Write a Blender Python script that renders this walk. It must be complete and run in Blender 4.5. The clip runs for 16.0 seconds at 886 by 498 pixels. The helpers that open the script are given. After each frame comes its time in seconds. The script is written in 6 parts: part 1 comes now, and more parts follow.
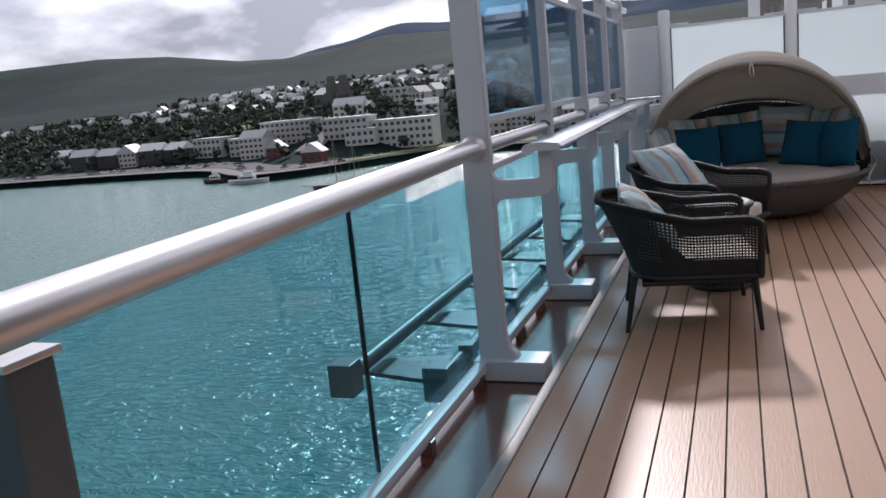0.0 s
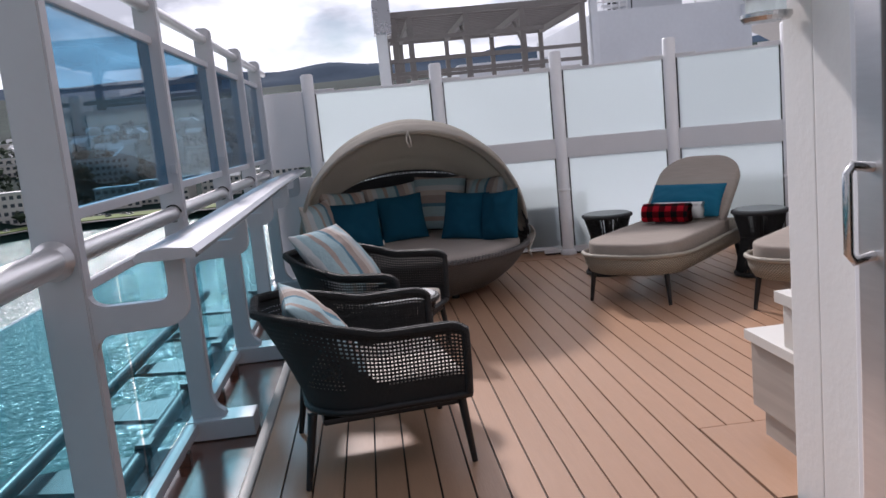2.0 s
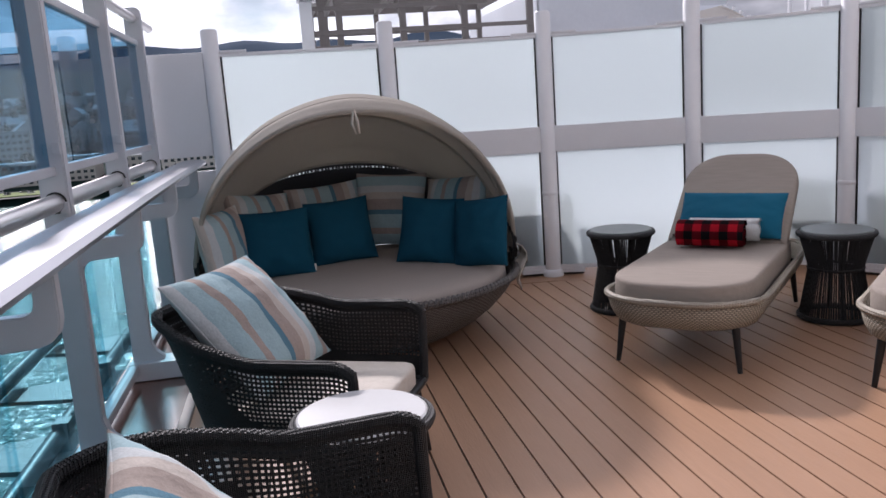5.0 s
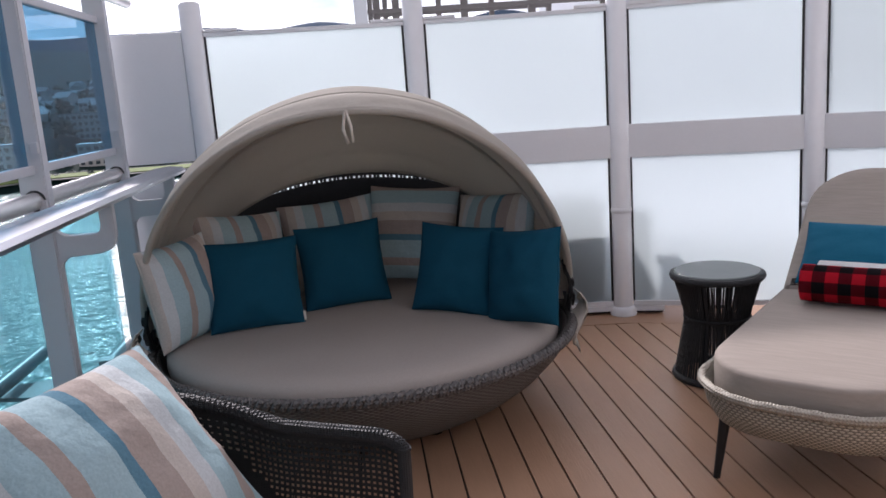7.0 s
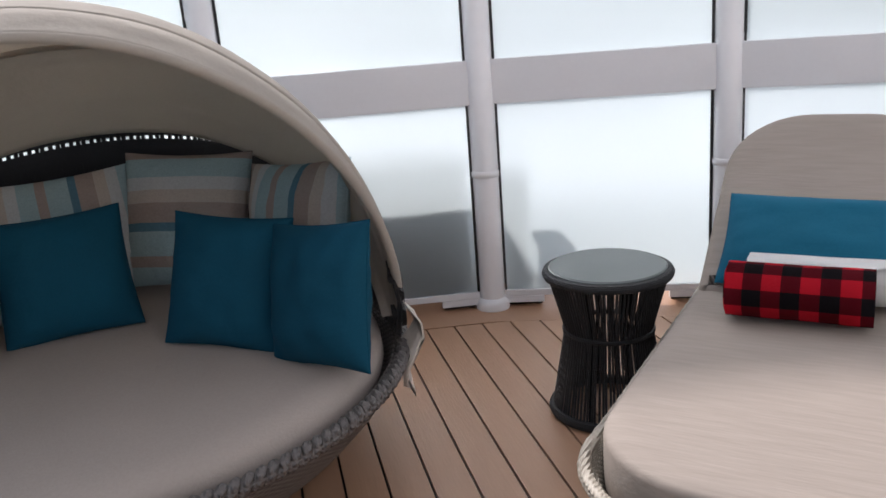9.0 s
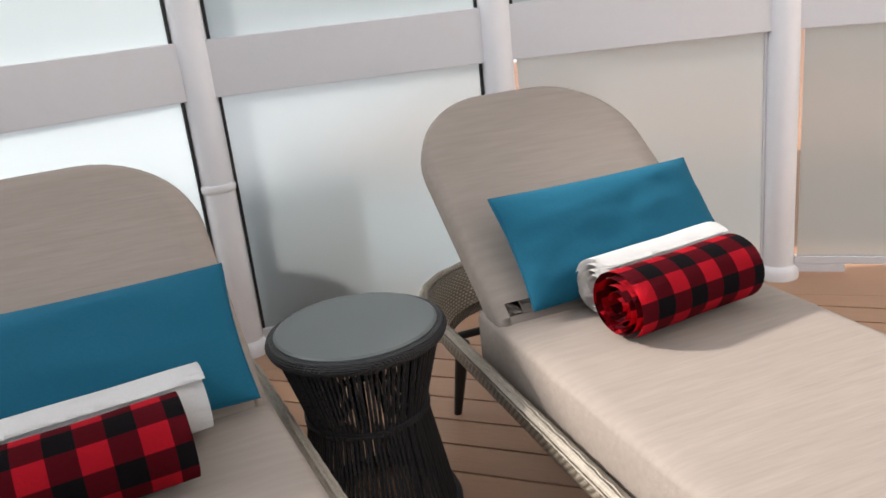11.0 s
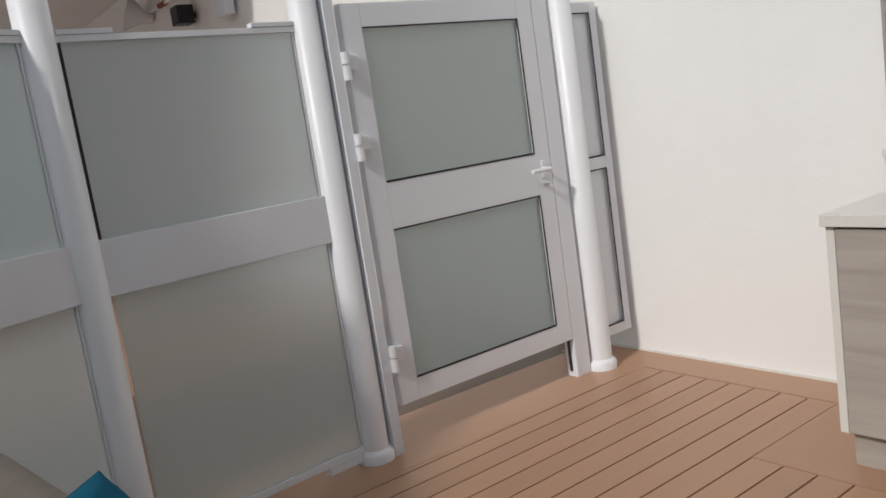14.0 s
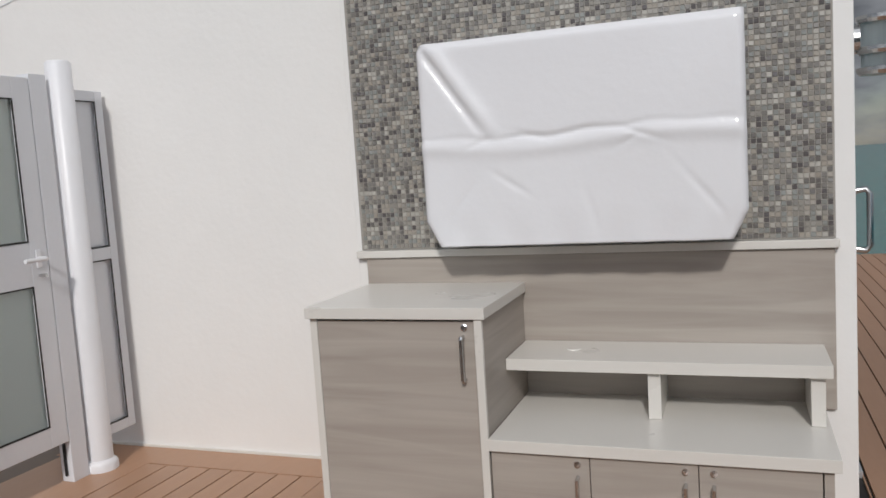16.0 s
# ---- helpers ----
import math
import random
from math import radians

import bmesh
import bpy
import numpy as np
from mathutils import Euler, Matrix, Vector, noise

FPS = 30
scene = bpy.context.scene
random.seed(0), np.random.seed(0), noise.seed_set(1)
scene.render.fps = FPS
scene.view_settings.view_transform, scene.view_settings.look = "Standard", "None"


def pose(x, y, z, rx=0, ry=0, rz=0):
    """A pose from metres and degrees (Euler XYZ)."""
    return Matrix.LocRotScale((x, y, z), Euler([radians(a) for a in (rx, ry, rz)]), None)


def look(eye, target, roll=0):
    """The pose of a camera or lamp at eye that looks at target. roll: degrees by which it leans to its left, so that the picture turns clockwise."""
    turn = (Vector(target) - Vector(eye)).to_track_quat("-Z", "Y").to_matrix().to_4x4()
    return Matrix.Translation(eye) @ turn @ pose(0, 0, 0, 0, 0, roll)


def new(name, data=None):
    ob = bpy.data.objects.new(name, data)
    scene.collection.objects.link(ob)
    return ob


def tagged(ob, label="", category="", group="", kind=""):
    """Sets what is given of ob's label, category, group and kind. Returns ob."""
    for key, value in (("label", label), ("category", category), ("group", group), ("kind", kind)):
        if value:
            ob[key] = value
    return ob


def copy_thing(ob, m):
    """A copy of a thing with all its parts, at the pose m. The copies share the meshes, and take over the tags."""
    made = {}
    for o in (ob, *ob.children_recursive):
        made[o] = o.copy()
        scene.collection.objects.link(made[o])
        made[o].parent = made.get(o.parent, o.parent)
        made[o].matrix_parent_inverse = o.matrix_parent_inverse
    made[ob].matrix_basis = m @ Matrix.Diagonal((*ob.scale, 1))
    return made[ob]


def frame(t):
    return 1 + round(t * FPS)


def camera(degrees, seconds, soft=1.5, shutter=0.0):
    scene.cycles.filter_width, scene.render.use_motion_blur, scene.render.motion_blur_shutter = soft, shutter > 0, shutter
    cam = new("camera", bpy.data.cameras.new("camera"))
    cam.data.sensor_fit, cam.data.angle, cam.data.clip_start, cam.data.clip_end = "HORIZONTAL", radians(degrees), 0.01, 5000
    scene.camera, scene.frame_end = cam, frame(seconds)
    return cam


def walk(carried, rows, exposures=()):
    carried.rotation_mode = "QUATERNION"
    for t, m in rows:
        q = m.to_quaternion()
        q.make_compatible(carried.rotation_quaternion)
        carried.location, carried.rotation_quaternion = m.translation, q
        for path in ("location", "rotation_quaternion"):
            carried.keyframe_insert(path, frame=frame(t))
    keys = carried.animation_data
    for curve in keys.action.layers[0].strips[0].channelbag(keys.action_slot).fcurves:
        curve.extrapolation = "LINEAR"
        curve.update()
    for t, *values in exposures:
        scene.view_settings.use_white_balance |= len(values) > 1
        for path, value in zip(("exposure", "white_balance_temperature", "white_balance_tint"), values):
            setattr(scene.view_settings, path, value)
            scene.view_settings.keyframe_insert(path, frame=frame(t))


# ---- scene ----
cam = camera(57.5, 16.0, soft=1.6)
PATH = [
    (0, (0.063, -0.056, 1.346), (-0.63, 1.782, 0.966), -5.6),
    (0.5, (-0.023, 0.157, 1.315), (-0.362, 2.093, 0.942), -5.8),
    (1, (-0.057, 0.436, 1.328), (-0.205, 2.396, 0.963), -5.6),
    (1.5, (-0.123, 0.749, 1.327), (-0.095, 2.716, 0.967), -4.7),
    (2, (-0.145, 1.092, 1.356), (0.015, 3.063, 1.056), -5.6),
    (2.5, (-0.133, 1.461, 1.363), (0.084, 3.432, 1.101), -4.8),
    (3, (-0.194, 1.745, 1.369), (0.099, 3.704, 1.096), -4.7),
    (3.2, (-0.226, 1.896, 1.373), (0.123, 3.846, 1.1), -4.8),
    (5.3, (-0.17, 3.171, 1.346), (0.181, 5.106, 0.981), -3.9),
    (5.5, (-0.129, 3.281, 1.37), (0.176, 5.223, 1.005), -3.4),
    (6, (-0.02, 3.584, 1.388), (0.193, 5.542, 1.043), -2.1),
    (6.5, (0.076, 3.932, 1.414), (0.303, 5.888, 1.065), -2.5),
    (7, (0.219, 4.217, 1.397), (0.402, 6.171, 1.01), -4.0),
    (7.5, (0.305, 4.458, 1.401), (0.467, 6.4, 0.951), -3.5),
    (8, (0.405, 4.741, 1.37), (0.524, 6.677, 0.883), -3.6),
    (8.2, (0.465, 4.857, 1.359), (0.57, 6.793, 0.866), -3.8),
    (10.3, (1.162, 5.939, 1.228), (2.478, 7.31, 0.604), -5.3),
    (10.5, (1.199, 5.978, 1.232), (2.623, 7.238, 0.612), -5.4),
    (11, (1.271, 6.086, 1.234), (3.017, 6.832, 0.605), -6.3),
    (11.5, (1.314, 6.19, 1.211), (3.187, 6.393, 0.541), -5.2),
    (12, (1.416, 6.33, 1.235), (3.299, 6.149, 0.584), -3.9),
    (12.5, (1.487, 6.449, 1.277), (3.321, 5.928, 0.674), -3.2),
    (13, (1.516, 6.586, 1.306), (3.253, 5.753, 0.768), -4.5),
    (13.5, (1.598, 6.636, 1.326), (3.25, 5.594, 0.897), -5.6),
    (14, (1.686, 6.637, 1.332), (3.289, 5.48, 1.033), -8.5),
    (14.5, (1.707, 6.647, 1.338), (3.137, 5.27, 1.096), -9.7),
    (15, (1.685, 6.695, 1.351), (2.884, 5.108, 1.136), -8.5),
    (15.5, (1.658, 6.711, 1.35), (2.63, 4.975, 1.15), -5.1),
    (16, (1.559, 6.693, 1.356), (2.251, 4.828, 1.151), -3.7),
]
EXPOSURES = [(0, -0.24, 6150, 19), (2, -0.13, 6200, 20), (3, -0.22, 6180, 20), (5.5, 0.08, 6180, 22), (8, 0.34, 6240, 20), (10.4, 0.62, 6560, 14), (11.4, 0.55, 6680, 14), (12.5, -0.06, 6400, 11), (14, -0.90, 6320, 10), (16, -0.98, 6220, 11)]
walk(cam, [(t, look(eye, target, roll)) for t, eye, target, roll in PATH], EXPOSURES)

# ---- world, sun, exposure ----
SUN_AZ = radians(-13)      # from +y towards -x
SUN_EL = radians(34.5)
world = bpy.data.worlds.new("sky")
scene.world = world
world.use_nodes = True
wn, wl = world.node_tree.nodes, world.node_tree.links
wn.clear()
w_out = wn.new("ShaderNodeOutputWorld")
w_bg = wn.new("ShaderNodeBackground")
w_sky = wn.new("ShaderNodeTexSky")
w_sky.sky_type = 'NISHITA'
w_sky.sun_disc = False
w_sky.sun_elevation = SUN_EL
w_sky.sun_rotation = SUN_AZ
w_sky.air_density, w_sky.dust_density = 1.0, 0.3
w_co = wn.new("ShaderNodeTexCoord")
w_map = wn.new("ShaderNodeMapping")
w_map.inputs["Scale"].default_value = (1.5, 1.5, 3.4)
w_noise = wn.new("ShaderNodeTexNoise")
w_noise.inputs["Scale"].default_value = 1.7
w_noise.inputs["Detail"].default_value = 9
w_noise.inputs["Roughness"].default_value = 0.58
w_ramp = wn.new("ShaderNodeValToRGB")
w_ramp.color_ramp.elements[0].position, w_ramp.color_ramp.elements[1].position = 0.30, 0.46
w_noise2 = wn.new("ShaderNodeTexNoise")
w_noise2.inputs["Scale"].default_value = 3.2
w_noise2.inputs["Detail"].default_value = 7
w_tone = wn.new("ShaderNodeValToRGB")
w_tone.color_ramp.elements[0].position, w_tone.color_ramp.elements[1].position = 0.40, 0.66
w_tone.color_ramp.elements[0].color = (5.6, 5.9, 6.4, 1)
w_tone.color_ramp.elements[1].color = (20.5, 20.7, 21.0, 1)
w_mix = wn.new("ShaderNodeMix")
w_mix.data_type = 'RGBA'
wl.new(w_co.outputs["Generated"], w_map.inputs["Vector"])
wl.new(w_map.outputs["Vector"], w_noise.inputs["Vector"])
wl.new(w_map.outputs["Vector"], w_noise2.inputs["Vector"])
wl.new(w_noise.outputs["Fac"], w_ramp.inputs["Fac"])
wl.new(w_noise2.outputs["Fac"], w_tone.inputs["Fac"])
w_dot = wn.new("ShaderNodeVectorMath")
w_dot.operation = 'DOT_PRODUCT'
w_dot.inputs[1].default_value = (math.sin(SUN_AZ) * math.cos(SUN_EL), math.cos(SUN_AZ) * math.cos(SUN_EL), math.sin(SUN_EL))
w_glow = wn.new("ShaderNodeMapRange")
w_glow.inputs["From Min"].default_value, w_glow.inputs["From Max"].default_value = 0.55, 1.0
w_glow.inputs["To Min"].default_value, w_glow.inputs["To Max"].default_value = 0.48, 1.75
w_lit = wn.new("ShaderNodeVectorMath")
w_lit.operation = 'SCALE'
wl.new(w_co.outputs["Generated"], w_dot.inputs[0])
wl.new(w_dot.outputs["Value"], w_glow.inputs["Value"])
wl.new(w_tone.outputs["Color"], w_lit.inputs[0])
wl.new(w_glow.outputs["Result"], w_lit.inputs["Scale"])
wl.new(w_ramp.outputs["Color"], w_mix.inputs[0])
wl.new(w_sky.outputs["Color"], w_mix.inputs[6])
wl.new(w_lit.outputs["Vector"], w_mix.inputs[7])
wl.new(w_mix.outputs[2], w_bg.inputs["Color"])
w_bg.inputs["Strength"].default_value = 0.078
wl.new(w_bg.outputs["Background"], w_out.inputs["Surface"])

sun = new("sun", bpy.data.lights.new("sun", 'SUN'))
sun.data.energy = 3.7
sun.data.angle = radians(4.0)
sun.data.color = (1.0, 0.95, 0.88)
sun_dir = Vector((math.sin(SUN_AZ) * math.cos(SUN_EL), math.cos(SUN_AZ) * math.cos(SUN_EL), math.sin(SUN_EL)))
sun.matrix_world = look(sun_dir * 50, (0, 0, 0))

# ---- materials ----
def material(name, color, rough=0.6, metal=0.0, vary=0.12, scale=3.0, grain=0.0, grain_scale=60.0, bump=0.0, bump_scale=80.0,
             piece=0.0, stretch=(1, 1, 1), coat=0.0, spec=0.5, rough_vary=0.08, island=0.0):
    """A Principled surface whose colour varies at two scales, with fine relief."""
    m = bpy.data.materials.new(name)
    m.use_nodes = True
    n, l = m.node_tree.nodes, m.node_tree.links
    p = n["Principled BSDF"]
    p.inputs["Metallic"].default_value = metal
    p.inputs["Specular IOR Level"].default_value = spec
    p.inputs["Coat Weight"].default_value = coat
    p.inputs["Coat Roughness"].default_value = 0.12
    co = n.new("ShaderNodeTexCoord")
    mp = n.new("ShaderNodeMapping")
    mp.inputs["Scale"].default_value = stretch
    l.new(co.outputs["Object"], mp.inputs["Vector"])
    big = n.new("ShaderNodeTexNoise")
    big.inputs["Scale"].default_value = scale
    big.inputs["Detail"].default_value = 5
    l.new(mp.outputs["Vector"], big.inputs["Vector"])
    fine = n.new("ShaderNodeTexNoise")
    fine.inputs["Scale"].default_value = grain_scale
    fine.inputs["Detail"].default_value = 4
    l.new(mp.outputs["Vector"], fine.inputs["Vector"])

    def mul_add(src, k, add):
        q = n.new("ShaderNodeMath")
        q.operation = 'MULTIPLY_ADD'
        l.new(src, q.inputs[0])
        q.inputs[1].default_value, q.inputs[2].default_value = k, add
        return q.outputs[0]

    def add(a, b):
        q = n.new("ShaderNodeMath")
        l.new(a, q.inputs[0])
        l.new(b, q.inputs[1])
        return q.outputs[0]
    value = mul_add(big.outputs["Fac"], 2 * vary, 1 - vary)
    if grain:
        value = add(value, mul_add(fine.outputs["Fac"], 2 * grain, -grain))
    if piece:
        info = n.new("ShaderNodeObjectInfo")
        value = add(value, mul_add(info.outputs["Random"], 2 * piece, -piece))
    if island:
        geo = n.new("ShaderNodeNewGeometry")
        value = add(value, mul_add(geo.outputs["Random Per Island"], 2 * island, -island))
    hsv = n.new("ShaderNodeHueSaturation")
    hsv.inputs["Color"].default_value = (*color, 1)
    l.new(value, hsv.inputs["Value"])
    l.new(hsv.outputs["Color"], p.inputs["Base Color"])
    l.new(mul_add(big.outputs["Fac"], 2 * rough_vary, rough - rough_vary), p.inputs["Roughness"])
    if bump:
        tex = n.new("ShaderNodeTexNoise")
        tex.inputs["Scale"].default_value = bump_scale
        tex.inputs["Detail"].default_value = 6
        l.new(mp.outputs["Vector"], tex.inputs["Vector"])
        b = n.new("ShaderNodeBump")
        b.inputs["Strength"].default_value = min(1.0, bump)
        b.inputs["Distance"].default_value = 0.002 if bump_scale > 30 else 0.012
        l.new(tex.outputs["Fac"], b.inputs["Height"])
        l.new(b.outputs["Normal"], p.inputs["Normal"])
    return m


def nodes_of(m):
    return m.node_tree.nodes, m.node_tree.links, m.node_tree.nodes["Principled BSDF"]


def weave(m, across=95.0, strength=0.9, axes="XZ"):
    """Adds a woven relief to a material: two crossed wave bands."""
    n, l, p = nodes_of(m)
    co = n.new("ShaderNodeTexCoord")
    waves = []
    for ax in axes:
        w = n.new("ShaderNodeTexWave")
        w.wave_type, w.bands_direction = 'BANDS', ax
        w.inputs["Scale"].default_value = across / 6.283 * 1.0
        w.inputs["Distortion"].default_value = 1.2
        w.inputs["Detail Scale"].default_value = 2.0
        l.new(co.outputs["Object"], w.inputs["Vector"])
        waves.append(w)
    q = n.new("ShaderNodeMath")
    q.operation = 'MULTIPLY'
    l.new(waves[0].outputs["Fac"], q.inputs[0])
    l.new(waves[1].outputs["Fac"], q.inputs[1])
    b = n.new("ShaderNodeBump")
    b.inputs["Strength"].default_value = strength
    b.inputs["Distance"].default_value = 0.006
    l.new(q.outputs[0], b.inputs["Height"])
    l.new(b.outputs["Normal"], p.inputs["Normal"])
    return m


def basket(m, strand=0.009, stake=0.022, depth=0.006):
    """Adds a basket weave along the UV map, in metres: strands that pass over and under upright stakes."""
    n, l, p = nodes_of(m)
    co = n.new("ShaderNodeTexCoord")
    sp = n.new("ShaderNodeSeparateXYZ")
    l.new(co.outputs["UV"], sp.inputs[0])

    def op(kind, a, b=None, c=None):
        q = n.new("ShaderNodeMath")
        q.operation = kind
        for i, v in enumerate((a, b, c)):
            if v is None:
                continue
            if isinstance(v, (int, float)):
                q.inputs[i].default_value = v
            else:
                l.new(v, q.inputs[i])
        return q.outputs[0]
    wobble = n.new("ShaderNodeTexNoise")
    wobble.inputs["Scale"].default_value = 40
    l.new(co.outputs["UV"], wobble.inputs["Vector"])
    rows = op('MULTIPLY_ADD', wobble.outputs["Fac"], 0.5, op('DIVIDE', sp.outputs[1], strand))
    even = op('FLOOR', rows)
    bulge = op('ABSOLUTE', op('SINE', op('MULTIPLY', rows, math.pi)))
    turn = op('MULTIPLY_ADD', op('DIVIDE', sp.outputs[0], stake), math.pi, op('MULTIPLY', even, math.pi))
    over = op('MULTIPLY_ADD', op('SINE', turn), 0.4, 0.6)
    h = op('MULTIPLY', bulge, over)
    b = n.new("ShaderNodeBump")
    b.inputs["Strength"].default_value, b.inputs["Distance"].default_value = 1.0, depth
    l.new(h, b.inputs["Height"])
    l.new(b.outputs["Normal"], p.inputs["Normal"])
    # shade in the gaps is painted: base colour multiplied darker where the weave dips
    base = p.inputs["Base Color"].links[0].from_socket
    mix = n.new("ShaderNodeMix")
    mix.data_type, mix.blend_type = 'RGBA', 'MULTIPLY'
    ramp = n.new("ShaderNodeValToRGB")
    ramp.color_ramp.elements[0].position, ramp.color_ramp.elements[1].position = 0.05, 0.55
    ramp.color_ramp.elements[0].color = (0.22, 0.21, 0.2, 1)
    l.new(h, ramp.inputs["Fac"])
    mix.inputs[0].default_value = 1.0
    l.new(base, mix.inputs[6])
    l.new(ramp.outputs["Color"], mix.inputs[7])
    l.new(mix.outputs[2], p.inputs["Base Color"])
    return m


M_WHITE = material("white_paint", (0.80, 0.80, 0.82), 0.38, vary=0.05, scale=2.0, grain=0.03, grain_scale=14, bump=0.25, bump_scale=45)
# white paint greyed down: the railing's backlit shade is in the colour
M_RAILSHADE = material("backlit_white_rail_paint", (0.56, 0.57, 0.61), 0.42, vary=0.07, scale=2.0, grain=0.04, grain_scale=14, bump=0.25, bump_scale=45)
M_WALL = material("white_wall_coating", (0.82, 0.81, 0.79), 0.55, vary=0.04, scale=0.9, grain=0.02, grain_scale=9, bump=0.12, bump_scale=30)
M_ALU = material("brushed_aluminium_rail", (0.70, 0.68, 0.68), 0.32, metal=0.75, vary=0.08, scale=4, grain=0.08, grain_scale=70, stretch=(1, 0.1, 1))
M_DECK = material("composite_deck", (0.40, 0.232, 0.143), 0.40, vary=0.10, scale=1.1, grain=0.07, grain_scale=45, bump=0.35, bump_scale=120,
                  piece=0.05, stretch=(1, 0.12, 1), spec=0.45, rough_vary=0.14)
M_CAULK = material("black_deck_caulk", (0.012, 0.010, 0.009), 0.75, vary=0.2)
M_GUTTER = material("red_brown_waterway", (0.115, 0.048, 0.032), 0.22, vary=0.25, scale=3, grain=0.05, coat=0.5)
M_PLINTH = material("grey_deck_margin", (0.27, 0.24, 0.22), 0.35, vary=0.12, scale=2, grain=0.05, bump=0.2)
M_OUTER = material("blue_grey_deck_paint", (0.17, 0.20, 0.215), 0.5, vary=0.12, scale=1.5, grain=0.05, bump=0.2)
# outer planks near the gate, with their shade painted as dark brown
M_OUTERSHADE = material("shaded_outer_deck", (0.12, 0.078, 0.052), 0.5, vary=0.12, scale=1.5, grain=0.06, bump=0.2)
M_ROPE = weave(material("charcoal_rope", (0.022, 0.022, 0.024), 0.58, vary=0.25, scale=9, grain=0.35, grain_scale=160), 420, 1.0, "XZ")
M_WICKER = weave(material("grey_brown_wicker", (0.115, 0.105, 0.10), 0.6, vary=0.2, scale=10, grain=0.35, grain_scale=110), 150, 1.0, "XZ")
M_TAUPEWICKER = weave(material("taupe_wicker", (0.36, 0.32, 0.26), 0.6, vary=0.12, scale=10, grain=0.25, grain_scale=110), 190, 0.9, "XZ")
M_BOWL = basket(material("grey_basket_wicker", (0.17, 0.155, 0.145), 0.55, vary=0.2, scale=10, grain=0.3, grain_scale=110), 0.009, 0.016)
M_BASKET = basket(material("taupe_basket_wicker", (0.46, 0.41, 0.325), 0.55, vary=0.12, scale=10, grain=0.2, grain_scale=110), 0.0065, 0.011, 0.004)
M_TAUPE = material("taupe_outdoor_fabric", (0.30, 0.258, 0.225), 0.9, vary=0.07, scale=3, grain=0.15, grain_scale=55, bump=0.5, bump_scale=110, stretch=(0.12, 1, 1), spec=0.2)
M_CUSHION = material("grey_taupe_cushion", (0.36, 0.315, 0.285), 0.9, vary=0.08, scale=3, grain=0.08, grain_scale=120, bump=0.5, bump_scale=160, spec=0.2)
M_CANOPY = material("taupe_canopy_cloth", (0.53, 0.49, 0.435), 0.85, vary=0.07, scale=2.5, grain=0.06, grain_scale=140, bump=0.5, bump_scale=14, spec=0.2)
M_TEAL = material("teal_fabric", (0.010, 0.108, 0.178), 0.9, vary=0.10, scale=6, grain=0.12, grain_scale=180, bump=0.5, bump_scale=40, spec=0.15)
M_CREAM = material("cream_cushion", (0.62, 0.57, 0.51), 0.85, vary=0.07, scale=4, grain=0.05, grain_scale=140, bump=0.4, bump_scale=30, spec=0.2)
M_DARK = material("black_metal", (0.018, 0.018, 0.02), 0.42, metal=0.3, vary=0.2, scale=8)
M_GREYTOP = material("grey_table_top", (0.105, 0.12, 0.118), 0.32, vary=0.12, scale=5, grain=0.05, grain_scale=120)
M_WHITETOP = material("pale_table_top", (0.60, 0.60, 0.60), 0.3, vary=0.06, scale=4, grain=0.03)
M_SOLID = material("cream_solid_surface", (0.69, 0.665, 0.62), 0.30, vary=0.02, scale=3, grain=0.01, grain_scale=90)
M_TOWEL = material("white_towel", (0.88, 0.88, 0.87), 0.95, vary=0.04, scale=8, grain=0.05, grain_scale=220, bump=0.4, bump_scale=220, spec=0.1)
M_BLACK = material("black_rubber", (0.015, 0.015, 0.016), 0.55, vary=0.2)
M_CHROME = material("dull_chrome", (0.6, 0.6, 0.6), 0.25, metal=1.0, vary=0.1)
M_VINYL = material("white_vinyl_cover", (0.80, 0.80, 0.82), 0.17, vary=0.03, scale=2, bump=0.10, bump_scale=26, spec=0.6)
M_FRAME = material("white_powder_coat", (0.74, 0.75, 0.78), 0.4, vary=0.05, scale=2.5, grain=0.02, bump=0.15, bump_scale=60)
M_STEEL = material("blue_grey_ship_steel", (0.70, 0.72, 0.76), 0.5, vary=0.10, scale=0.7, grain=0.05, grain_scale=9)
M_PERGOLA = material("weathered_pergola_timber", (0.21, 0.19, 0.18), 0.7, vary=0.15, scale=2, grain=0.12, grain_scale=25)
M_PIPE = material("grey_green_pipe_paint", (0.075, 0.09, 0.10), 0.4, vary=0.12, scale=5, grain=0.05)


def wood_laminate():
    m = material("grey_oak_laminate", (0.40, 0.36, 0.315), 0.45, vary=0.05, scale=1.5, grain=0.05, grain_scale=120, stretch=(1, 1, 1))
    n, l, p = nodes_of(m)
    co = n.new("ShaderNodeTexCoord")
    mp = n.new("ShaderNodeMapping")
    mp.inputs["Scale"].default_value = (0.55, 0.55, 8.0)
    w = n.new("ShaderNodeTexNoise")
    w.inputs["Scale"].default_value, w.inputs["Detail"].default_value, w.inputs["Distortion"].default_value = 2.2, 8, 0.7
    r = n.new("ShaderNodeValToRGB")
    r.color_ramp.elements[0].position, r.color_ramp.elements[1].position = 0.32, 0.68
    r.color_ramp.elements[0].color, r.color_ramp.elements[1].color = (0.335, 0.295, 0.258, 1), (0.43, 0.388, 0.345, 1)
    l.new(co.outputs["Object"], mp.inputs["Vector"])
    l.new(mp.outputs["Vector"], w.inputs["Vector"])
    l.new(w.outputs["Fac"], r.inputs["Fac"])
    l.new(r.outputs["Color"], p.inputs["Base Color"])
    return m


M_WOOD = wood_laminate()


